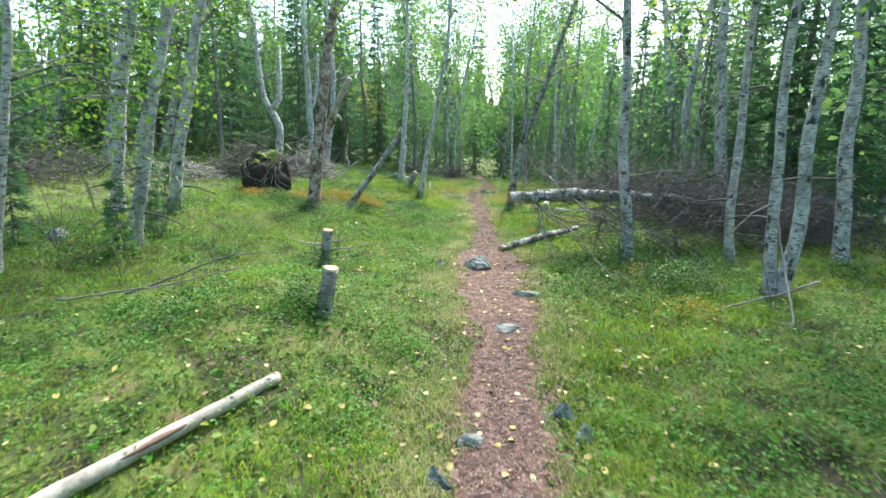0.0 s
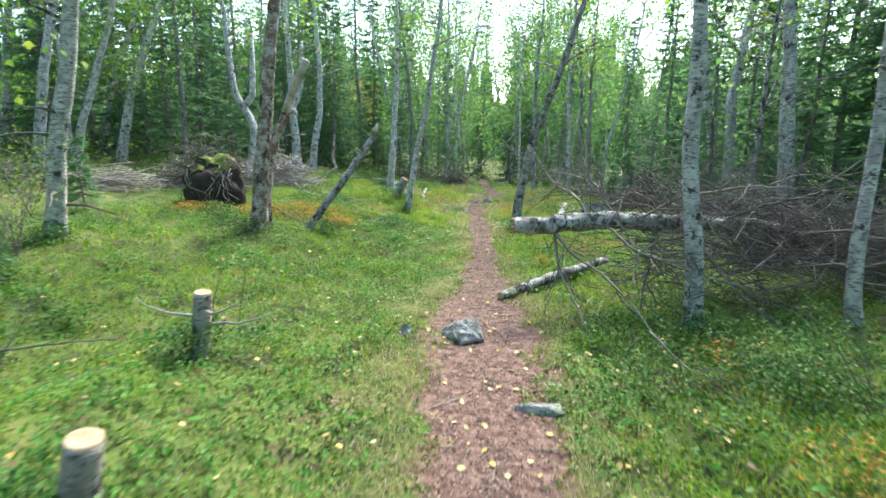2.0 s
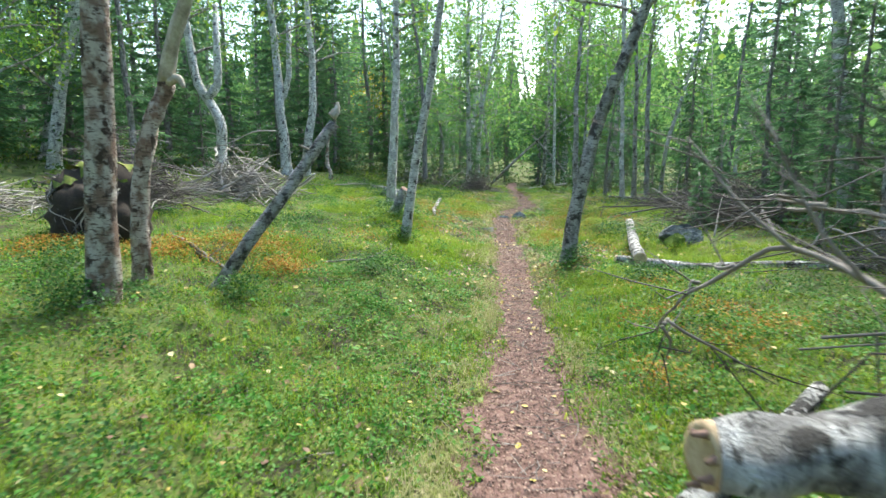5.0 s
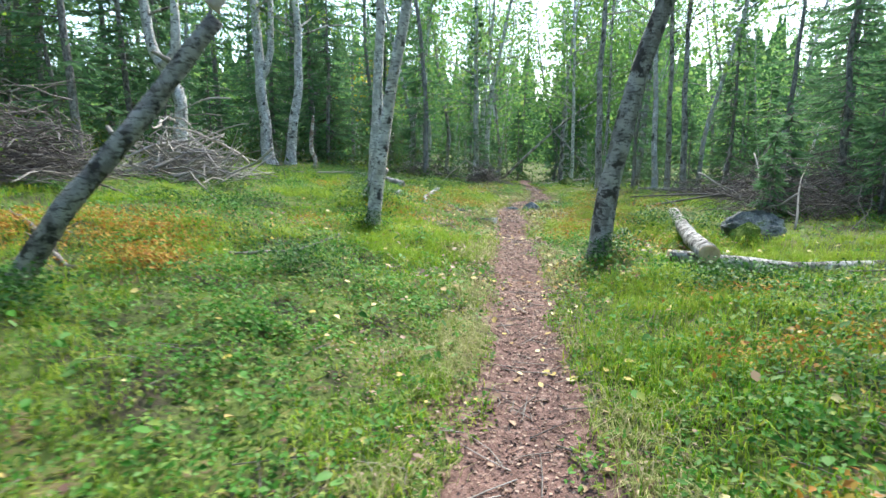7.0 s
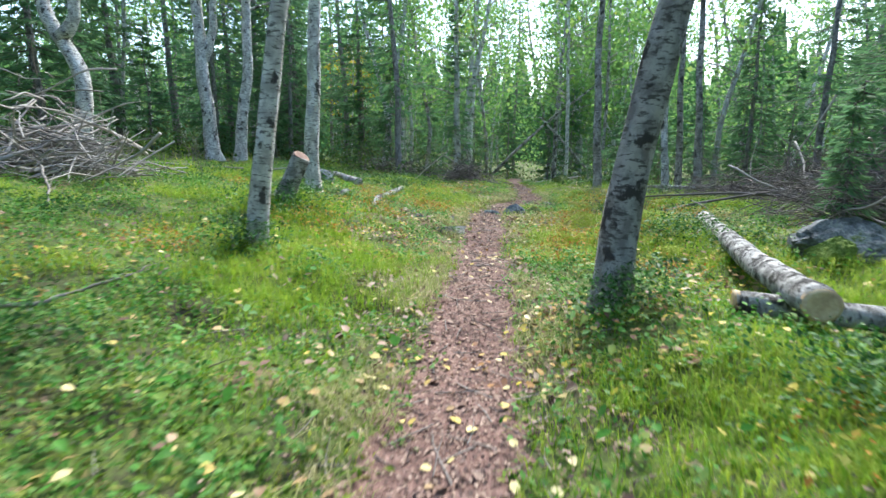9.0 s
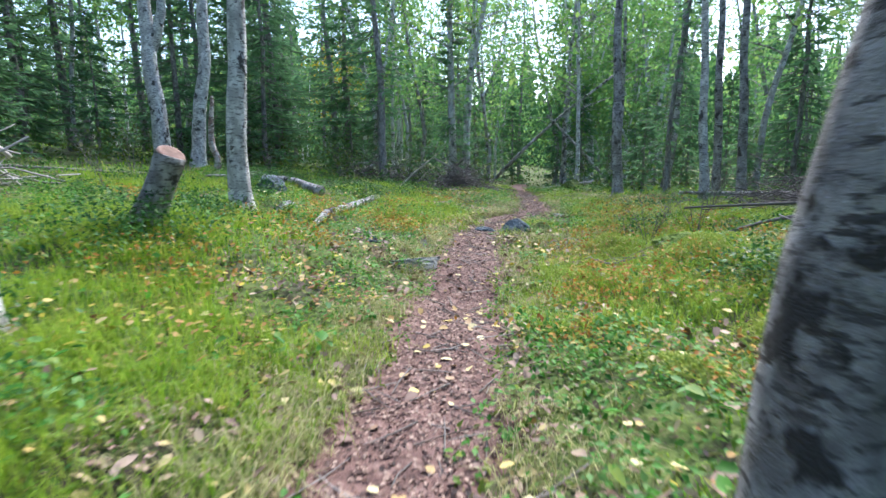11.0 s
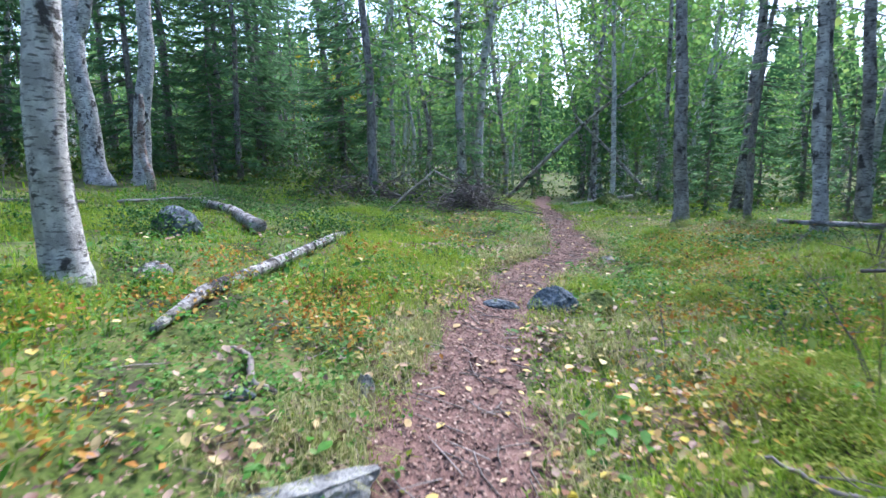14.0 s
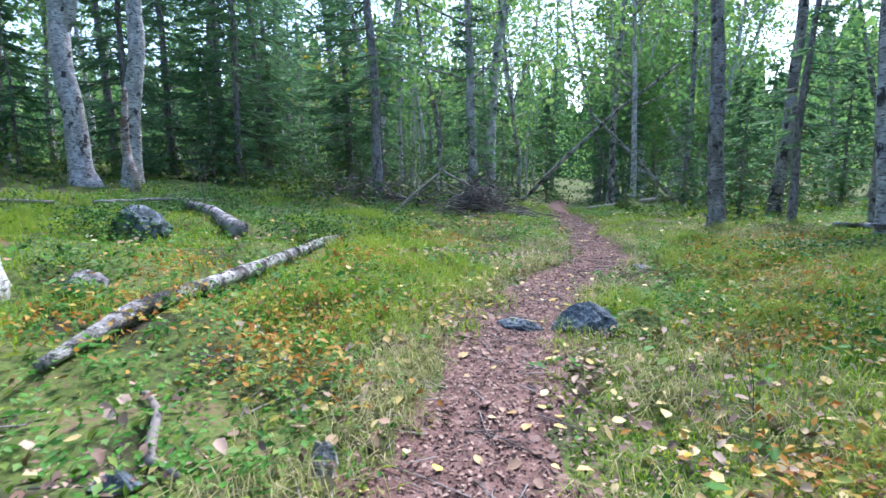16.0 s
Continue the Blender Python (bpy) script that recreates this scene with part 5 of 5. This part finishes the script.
def leafy_sapling(x, y, h, lean, rnd):
    """A thin bent stem with leaves gathered round its top."""
    ob = thing("leafy_sapling", gp(x, y), "thin young rowan with leaves at its top", "sapling", "saplings beside the path")
    pts = [(0, 0, -0.02), (lean * 0.2, 0, h * 0.35), (lean * 0.6, 0.02, h * 0.7), (lean, 0.03, h)]
    part("stem", rod(pts, [0.006, 0.005, 0.004, 0.002], 5, 0.1, 3, 0.01, 10), M_TWIG, ob)
    for q in range(5):
        a, u = rnd.uniform(0, 6.28), rnd.uniform(0.72, 1.0)
        p = np.array([np.interp(u, [0, 0.35, 0.7, 1], [w[0] for w in pts]), 0.02, h * u])
        d = np.array([math.cos(a), math.sin(a), 0.5]) * h * 0.17
        part("twig", rod([p, p + d], [0.003, 0.0012], 4, 0.1, q), M_TWIG, ob)
    c = rnd.normal(0, 1, (85, 3)) * [0.09, 0.09, 0.07] + [lean * 0.95, 0.03, h * 0.93]
    tagged(part("leaf_mass", raw_mesh("leaf_mass", *leaves(c, 0.05, 0.45, 0.2, 0.5, rnd)), M_HERB, ob), kind="stuff")
    c = rnd.normal(0, 1, (9, 3)) * [0.07, 0.07, 0.05] + [lean * 0.8, 0.03, h * 0.78]
    tagged(part("red_leaves", raw_mesh("red_leaves", *leaves(c, 0.05, 0.45, 0.3, 0.5, rnd)), M_RUST, ob), kind="stuff")
    return ob


leafy_sapling(-2.30, 5.90, 0.62, 0.10, heap)
leafy_sapling(-1.85, 5.60, 0.72, 0.06, heap)

# ---- ground cover ----
cover = np.random.default_rng(11)


def scatter(n, wide=6.5, lo=0.2, hi=30.0, power=1.35, clear=0.85):
    """Places on both sides of the path, denser towards it, few upon it."""
    y = cover.uniform(lo, hi, n)
    d = cover.uniform(0, 1, n) ** power * wide * cover.choice([-1.25, 1.0], n)
    edge = path_w(y) * (clear + 0.35 * np.sin(5.1 * y + np.sign(d)) * np.sin(2.3 * y))
    x = path_x(y) + d + np.sign(d) * edge * cover.uniform(0.75, 1.2, n)
    return x, y


def patch(x, y, a=0.9, b=0.0):
    return np.sin(a * 1.3 * x + 1.7 * np.sin(a * 0.9 * y + b)) + np.sin(a * 1.1 * y + 1.9 * np.sin(a * 1.2 * x + 2 + b)) + 0.6 * np.sin(a * 3.7 * x + b) * np.sin(a * 4.1 * y)


def worn(x, y):
    """How far the growth is worn thin beside the path: strongest along its left edge at the start and in small bare patches further on."""
    d = np.abs(x - path_x(y)) - path_w(y)
    left = (x < path_x(y)) & (y < 8.5)
    reach = np.where(left, 0.55, 0.22) * (1 + 0.35 * np.sin(2.7 * y + 1))
    edge = np.exp(-(np.clip(d, 0, 9) / reach) ** 2)
    spot = smooth(0.95, 1.6, patch(x, y, 1.9, 5.0)) * np.exp(-(np.clip(d, 0, 9) / (0.9 + 1.3 * smooth(12, 14, y))) ** 2)
    bare = np.exp(-(((x + 0.2) / 0.5) ** 2) - ((y - 18.2) / 1.1) ** 2) * (0.75 + 0.35 * np.sin(6.1 * x + 2.0) * np.sin(5.3 * y))
    bare = np.maximum(bare, 0.9 * np.exp(-(((x + 1.95) / 0.4) ** 2) - ((y - 16.8) / 0.55) ** 2))
    return np.clip(np.maximum(np.maximum(0.85 * edge, 0.85 * spot), 0.9 * bare), 0, 1)


def blades(x, y, length, width, bend):
    n = len(x)
    z = floor_z(x, y) - 0.005
    a = cover.uniform(0, 2 * np.pi, n)
    d = np.stack([np.cos(a), np.sin(a), 0 * a], 1)
    s = np.stack([-np.sin(a), np.cos(a), 0 * a], 1) * (width * cover.uniform(0.6, 1.3, n))[:, None]
    L = (length * cover.uniform(0.5, 1.3, n))[:, None]
    k = np.abs(cover.normal(bend, 0.3, n))[:, None]
    p = np.stack([x, y, z], 1)
    up = np.array([0, 0, 1.0])
    mid = p + up * L * 0.55 + d * L * 0.25 * k
    tip = p + up * L * (1.0 - 0.45 * np.clip(k, 0, 1.4)) + d * L * 0.75 * k
    v = np.stack([p - s, p + s, mid + s * 0.8, tip, mid - s * 0.8], 1).reshape(-1, 3)
    i = np.arange(n)[:, None] * 5
    return v, np.concatenate([i + [0, 1, 2], i + [0, 2, 4], i + [4, 2, 3]], 1).reshape(-1, 3)


x, y = scatter(270000, 5.6, power=1.6)
more = scatter(90000, 2.4, 8.0, 21.0, power=1.2)
x, y = np.r_[x, more[0]], np.r_[y, more[1]]
keep = (patch(x, y) + 0.7 * cover.normal(0, 1, len(x)) > -0.05) & (cover.uniform(0, 1, len(x)) > worn(x, y))
x, y = x[keep], y[keep]
tall = 0.055 + 0.085 * np.clip(patch(x, y, 0.7, 1.0), 0, 2) / 2
single("grass", raw_mesh("grass", *blades(x, y, tall, 0.0030, 0.9)), M_GRASS, (0, 0, 0), "bright green fine forest grass", "grass", kind="stuff")

x, y = scatter(13000, 5.0, power=1.6)
more = scatter(17000, 4.0, 12.0, 24.0, power=1.4)
x, y = np.r_[x, more[0]], np.r_[y, more[1]]
keep = (patch(x, y, 1.2, 2.0) > 0.3) & (cover.uniform(0, 1, len(x)) > worn(x, y))
x, y = np.repeat(x[keep], 10), np.repeat(y[keep], 10)
x, y = x + cover.normal(0, 0.04, len(x)), y + cover.normal(0, 0.04, len(x))
single("grass_tufts", raw_mesh("grass_tufts", *blades(x, y, 0.16 + 0 * x, 0.0019, 1.0)), M_TUFT, (0, 0, 0), "longer yellow-green grass tufts", "grass", kind="stuff")

# straw-coloured fine grass hanging over the path's edges
M_STRAW = material("straw_grass", [(0.17, 0.25, 0.05), (0.27, 0.31, 0.09), (0.40, 0.37, 0.18), (0.50, 0.45, 0.28)], 2.0, rough=0.7, bump=0, island=0.5, sheer=0.35)
y = cover.uniform(0.5, 24, 3600)
side = cover.choice([-1.0, 1.0], len(y), p=[0.68, 0.32])
x = path_x(y) + side * path_w(y) * cover.uniform(0.85, 1.15, len(y)) + side * np.abs(cover.normal(0, 0.16, len(y)))
keep = np.sin(1.9 * y + side) + np.sin(4.3 * y + 2 * side) + 0.6 * cover.normal(0, 1, len(y)) > 0.1
more = np.stack([cover.uniform(-0.8, 1.8, 1500), cover.uniform(16.8, 24, 1500)])
more = more[:, (patch(more[0], more[1], 1.7, 4.0) > 0) & (more[0] > path_x(more[1]) + path_w(more[1]))]
x, y = np.r_[x[keep], more[0]], np.r_[y[keep], more[1]]
x, y = np.repeat(x, 14), np.repeat(y, 14)
x, y = x + cover.normal(0, 0.035, len(x)), y + cover.normal(0, 0.035, len(x))
single("straw_grass", raw_mesh("straw_grass", *blades(x, y, 0.13 + 0 * x, 0.0020, 1.15)), M_STRAW, (0, 0, 0), "fine straw-coloured grass along the path's edges", "grass", kind="stuff")

x, y = scatter(54000, 5.4, power=1.65)
keep = (-patch(x, y) + 0.7 * cover.normal(0, 1, len(x)) > -0.55 + 1.1 * smooth(12, 15, y)) & (cover.uniform(0, 1, len(x)) > worn(x, y))
x, y = x[keep], y[keep]
m = 6
h = np.repeat(cover.uniform(0.03, 0.13, len(x)), m) * np.tile(np.linspace(0.45, 1, m), len(x))
X6, Y6 = np.repeat(x, m) + cover.normal(0, 0.026, m * len(x)), np.repeat(y, m) + cover.normal(0, 0.026, m * len(x))
single("berry_shrubs", raw_mesh("berry_shrubs", *leaves(np.stack([X6, Y6, floor_z(X6, Y6) + h], 1), 0.031, 0.62, 0.0, 0.4, cover)), M_HERB, (0, 0, 0), "low green lingonberry and bilberry shrubs", "undergrowth", kind="stuff")

x, y = cover.uniform(-22, 15, 36000), cover.uniform(-2, 36, 36000)
keep = (np.abs(x - path_x(y)) > 4.5) & (patch(x, y) > -0.8)
x, y = x[keep], y[keep]
single("far_grass", raw_mesh("far_grass", *blades(x, y, 0.13 + 0 * x, 0.012, 0.8)), M_GRASS, (0, 0, 0), "coarse forest grass farther from the path", "grass", kind="stuff")

# moss tips, close-set short shoots that fill the floor between the grasses
x, y = scatter(80000, 6.0, power=1.6)
more = scatter(70000, 5.0, 0.5, 12.0, power=1.3)
x, y = np.r_[x, more[0]], np.r_[y, more[1]]
keep = cover.uniform(0, 1, len(x)) > 0.55 * worn(x, y)
x, y = x[keep], y[keep]
single("moss_shoots", raw_mesh("moss_shoots", *leaves(np.stack([x, y, floor_z(x, y) + cover.uniform(0.0, 0.03, len(x))], 1), 0.044, 0.40, -0.35, 0.45, cover)), M_SHOOT, (0, 0, 0), "feathery green and straw-coloured moss shoots", "moss", kind="stuff")

# dark bilberry clumps round the trunks
spotsb = [(-2.45, 14.1, 0.4), (-3.0, 15.6, 0.8), (-3.9, 9.3, 0.5), (-2.95, 10.3, 0.35), (-3.4, 20.7, 0.5), (-5.6, 7.4, 0.5), (-1.2, 3.0, 0.3), (-1.8, 4.8, 0.35), (2.2, 6.5, 0.5), (0.3, 13.5, 0.4), (1.2, 12.6, 0.6), (2.6, 5.4, 0.8), (-5.0, 10.3, 0.6), (-4.7, 19.5, 0.5), (-2.2, 12.0, 0.5), (-3.7, 17.2, 0.5), (1.0, 16.3, 0.6), (1.6, 5.6, 0.8), (2.0, 6.3, 0.8), (1.3, 6.6, 0.5), (2.8, 6.2, 0.8), (1.9, 4.6, 0.6), (1.2, 5.0, 0.4), (1.5, 6.1, 0.7), (2.4, 5.6, 0.8), (3.2, 6.6, 0.8), (2.2, 7.4, 0.8), (3.2, 7.6, 0.9), (1.0, 12.6, 0.5), (1.6, 11.6, 0.6), (1.9, 12.8, 0.5), (2.4, 11.9, 0.6), (1.3, 10.6, 0.5)]
for _ in range(80):
    y = cover.uniform(1.5, 28)
    spotsb.append((float(path_x(y)) + cover.choice([-1.2, 1]) * cover.uniform(1.3, 5.5), y, cover.uniform(0.3, 0.75)))
pts = np.concatenate([np.stack([cover.normal(a, s * 0.36, int(k * s)), cover.normal(b, s * 0.36, int(k * s)), cover.uniform(0.02, 0.26 if k > 1000 else 0.2, int(k * s))], 1) for (a, b, s), k in zip(spotsb, [2200] * 17 + [520] * 16 + [800] * 80)])
pts[:, 2] += floor_z(pts[:, 0], pts[:, 1])
single("bilberry_clumps", raw_mesh("bilberry_clumps", *leaves(pts, 0.034, 0.6, 0.0, 0.5, cover)), M_BILBERRY, (0, 0, 0), "dense dark green bilberry clumps round trunks", "undergrowth", kind="stuff")

# lighter herb hummocks that break up the slope
pts = []
for _ in range(170):
    b = cover.uniform(1.5, 23)
    if b > 15 and cover.uniform() < 0.6:
        continue
    a = float(path_x(b)) + (-cover.uniform(0.8, 6.5) if cover.uniform() < 0.68 else cover.uniform(0.8, 4.0))
    s, k = cover.uniform(0.10, 0.28), int(cover.uniform(150, 420))
    q = cover.normal(0, 1, (k, 3))
    q[:, 2] = cover.uniform(0.02, 1, k) * (0.06 + s * 0.6) * np.exp(-0.4 * (q[:, 0] ** 2 + q[:, 1] ** 2))
    pts.append(np.stack([a + s * q[:, 0], b + s * q[:, 1], q[:, 2]], 1))
pts = np.concatenate(pts)
pts[:, 2] += floor_z(pts[:, 0], pts[:, 1])
single("herb_hummocks", raw_mesh("herb_hummocks", *leaves(pts, 0.036, 0.6, 0.0, 0.45, cover)), M_HERB, (0, 0, 0), "leafy green herb hummocks on the slope", "undergrowth", kind="stuff")

# rusty autumn patches
spotsr = [(-3.9, 12.1, 0.9), (-4.8, 11.4, 0.7), (-5.8, 10.9, 0.6), (-3.1, 11.4, 0.4), (1.1, 12.3, 0.5), (1.6, 11.2, 0.6), (0.5, 16.6, 0.7), (-0.1, 17.9, 0.6), (0.4, 20.3, 0.7), (-2.9, 18.0, 0.6), (-3.3, 17.3, 0.5), (2.1, 5.9, 0.4), (0.2, 22.5, 0.7), (-2.2, 16.6, 0.4), (0.6, 14.9, 0.6), (-4.6, 17.5, 0.5), (2.4, 4.4, 0.4), (-3.0, 14.0, 0.5), (-0.1, 15.4, 0.5), (0.2, 16.2, 0.5), (-2.3, 18.6, 0.6), (0.0, 19.3, 0.7), (0.9, 19.0, 0.7), (-2.5, 15.3, 0.6), (-1.9, 17.9, 0.4), (0.3, 21.4, 0.8), (-2.6, 19.8, 0.5), (0.9, 22.5, 0.8), (-2.4, 21.5, 0.6), (1.3, 17.5, 0.6), (-0.2, 16.2, 0.35), (-0.05, 16.6, 0.3), (-3.3, 18.9, 0.4), (-2.2, 18.0, 0.35), (0.9, 11.0, 0.4), (1.4, 10.2, 0.4), (0.8, 9.6, 0.3), (1.9, 10.8, 0.4)]
pts = np.concatenate([np.stack([cover.normal(a, s * 0.40, int(k * s)), cover.normal(b, s * 0.40, int(k * s)), cover.uniform(0.03, 0.15, int(k * s))], 1) for (a, b, s), k in zip(spotsr, [2600] * 4 + [520] * 60)])
pts[:, 2] += floor_z(pts[:, 0], pts[:, 1])
single("rusty_undergrowth", raw_mesh("rusty_undergrowth", *leaves(pts, 0.036, 0.55, 0.1, 0.5, cover)), M_RUST, (0, 0, 0), "orange and rust autumn leaves of low shrubs", "undergrowth", kind="stuff")

# broad-leaved herbs
x, y = scatter(1900, 3.5, 0.5, 24.0)
keep = cover.uniform(0, 1, len(x)) > np.maximum(worn(x, y), 0.15 * smooth(14, 16, y) * (x > path_x(y)))
x, y = x[keep], y[keep]
X3, Y3 = np.repeat(x, 3) + cover.normal(0, 0.03, 3 * len(x)), np.repeat(y, 3) + cover.normal(0, 0.03, 3 * len(x))
single("broad_herbs", raw_mesh("broad_herbs", *ovals(np.stack([X3, Y3, floor_z(X3, Y3) + cover.uniform(0.03, 0.14, len(X3))], 1), 0.056, 0.62, 0.35, cover)), M_HERB, (0, 0, 0), "fresh green broad-leaved herbs", "undergrowth", kind="stuff")

# fallen leaves, litter and twigs
y = np.r_[cover.uniform(0.3, 28, 2200), cover.uniform(11.5, 21, 500)]
x = path_x(y) + cover.normal(0, 1, len(y)) * np.where(cover.uniform(0, 1, len(y)) < 0.09, path_w(y) * 0.8, 2.2)
onp = np.abs(x - path_x(y)) < path_w(y)
z = floor_z(x, y) + np.where(onp, 0.022, cover.uniform(0.03, 0.07, len(y)))
single("fallen_leaves", raw_mesh("fallen_leaves", *ovals(np.stack([x, y, z], 1), 0.046, 0.8, 0.26, cover)), M_FALL, (0, 0, 0), "pale and yellow fallen birch leaves", "leaves", kind="stuff")
y = cover.uniform(0.3, 28, 52000)
side = np.where(cover.uniform(0, 1, len(y)) < 0.72, 0.62, 1.5)
x = path_x(y) + cover.normal(0, 1, len(y)) * path_w(y) * side
onp = np.abs(x - path_x(y)) < path_w(y)
z = floor_z(x, y) + np.where(onp, 0.018, 0.02)
yb = cover.uniform(0.3, 25, 120000)
xb = path_x(yb) + cover.normal(0, 1.5, len(yb))
keep = cover.uniform(0, 1, len(yb)) < 0.75 * worn(xb, yb) * (np.abs(xb - path_x(yb)) > path_w(yb))
xb, yb = xb[keep], yb[keep]
x, y, z = np.r_[x, xb], np.r_[y, yb], np.r_[z, floor_z(xb, yb) + cover.uniform(0.02, 0.06, len(yb))]
single("leaf_litter", raw_mesh("leaf_litter", *leaves(np.stack([x, y, z], 1), 0.021, 0.6, 0.0, 0.3, cover)), M_LITTER, (0, 0, 0), "brown crumbled leaf litter on the path", "litter", kind="stuff")
acc = Acc()
for _ in range(1500):
    y = cover.uniform(0.5, 26)
    x = float(path_x(y)) + cover.normal(0, 1) * (0.3 if cover.uniform() < 0.5 else 1.6)
    a, L = cover.uniform(0, 6.28), cover.uniform(0.05, 0.28)
    d = np.array([math.cos(a), math.sin(a)]) * L
    q = [np.array([x + d[0] * u + cover.normal(0, 0.008), y + d[1] * u, 0]) for u in (0, 0.5, 1)]
    for p in q:
        p[2] = float(floor_z(p[0], p[1])) + 0.024
    acc.tube(q, [0.0035, 0.003, 0.0015], 3, cap=False)
y = cover.uniform(12.6, 24, 15000)
x = path_x(y) + cover.normal(0, 1, len(y)) * 1.7
keep = patch(x, y, 1.5, 3.0) + 0.5 * cover.normal(0, 1, len(y)) > 1.0
keep &= (np.abs(x - path_x(y)) > path_w(y)) | (cover.uniform(0, 1, len(y)) < 0.08)
x, y = x[keep], y[keep]
single("old_leaves", raw_mesh("old_leaves", *ovals(np.stack([x, y, floor_z(x, y) + cover.uniform(0.02, 0.08, len(y))], 1), 0.040, 0.75, 0.3, cover)), M_OLD, (0, 0, 0), "brown, orange and yellow old leaves in the moss", "leaves", kind="stuff")
# curled dry leaves heaped in the worn spots, and bright moss cushions
y = cover.uniform(12.5, 22, 16000)
x = path_x(y) + cover.normal(0, 1.3, len(y))
keep = (cover.uniform(0, 1, len(y)) < 0.6 * worn(x, y) + 0.10 * (patch(x, y, 1.4, 1.0) > 0.4)) & (np.abs(x - path_x(y)) > 1.05 * path_w(y))
x, y = x[keep], y[keep]
single("dry_leaves", raw_mesh("dry_leaves", *ovals(np.stack([x, y, floor_z(x, y) + cover.uniform(0.02, 0.06, len(y))], 1), 0.052, 0.6, 0.55, cover)), M_DRY, (0, 0, 0), "curled tan and brown dead leaves beside the path", "leaves", kind="stuff")
pts = []
for a, b, s in ((0.62, 16.95, 0.20), (0.02, 17.9, 0.17), (0.14, 17.6, 0.12), (0.95, 17.6, 0.18), (0.38, 18.3, 0.13), (0.15, 19.7, 0.15), (0.75, 15.5, 0.12), (0.25, 14.9, 0.10)):
    k = int(14000 * s)
    q = cover.normal(0, 1, (k, 2))
    pts.append(np.stack([a + s * q[:, 0], b + s * q[:, 1], (0.05 + 0.25 * s) * np.exp(-0.5 * (q ** 2).sum(1)) + cover.uniform(0, 0.04, k)], 1))
q = np.stack([cover.uniform(-0.5, 2.0, 26000), cover.uniform(16.6, 22.5, 26000), cover.uniform(0.02, 0.09, 26000)], 1)
pts.append(q[(patch(q[:, 0], q[:, 1], 1.6, 2.5) > 0.1) & (q[:, 0] > path_x(q[:, 1]) + 1.3 * path_w(q[:, 1]))])
pts = np.concatenate(pts)
pts[:, 2] += floor_z(pts[:, 0], pts[:, 1])
single("moss_cushions", raw_mesh("moss_cushions", *leaves(pts, 0.022, 0.4, -0.2, 0.5, cover)), M_CUSHION, (0, 0, 0), "yellow-green feathery moss cushions", "moss", kind="stuff")
single("fallen_twigs", acc, M_DEAD, (0, 0, 0), "small dry twigs strewn over the floor", "twigs", kind="stuff")
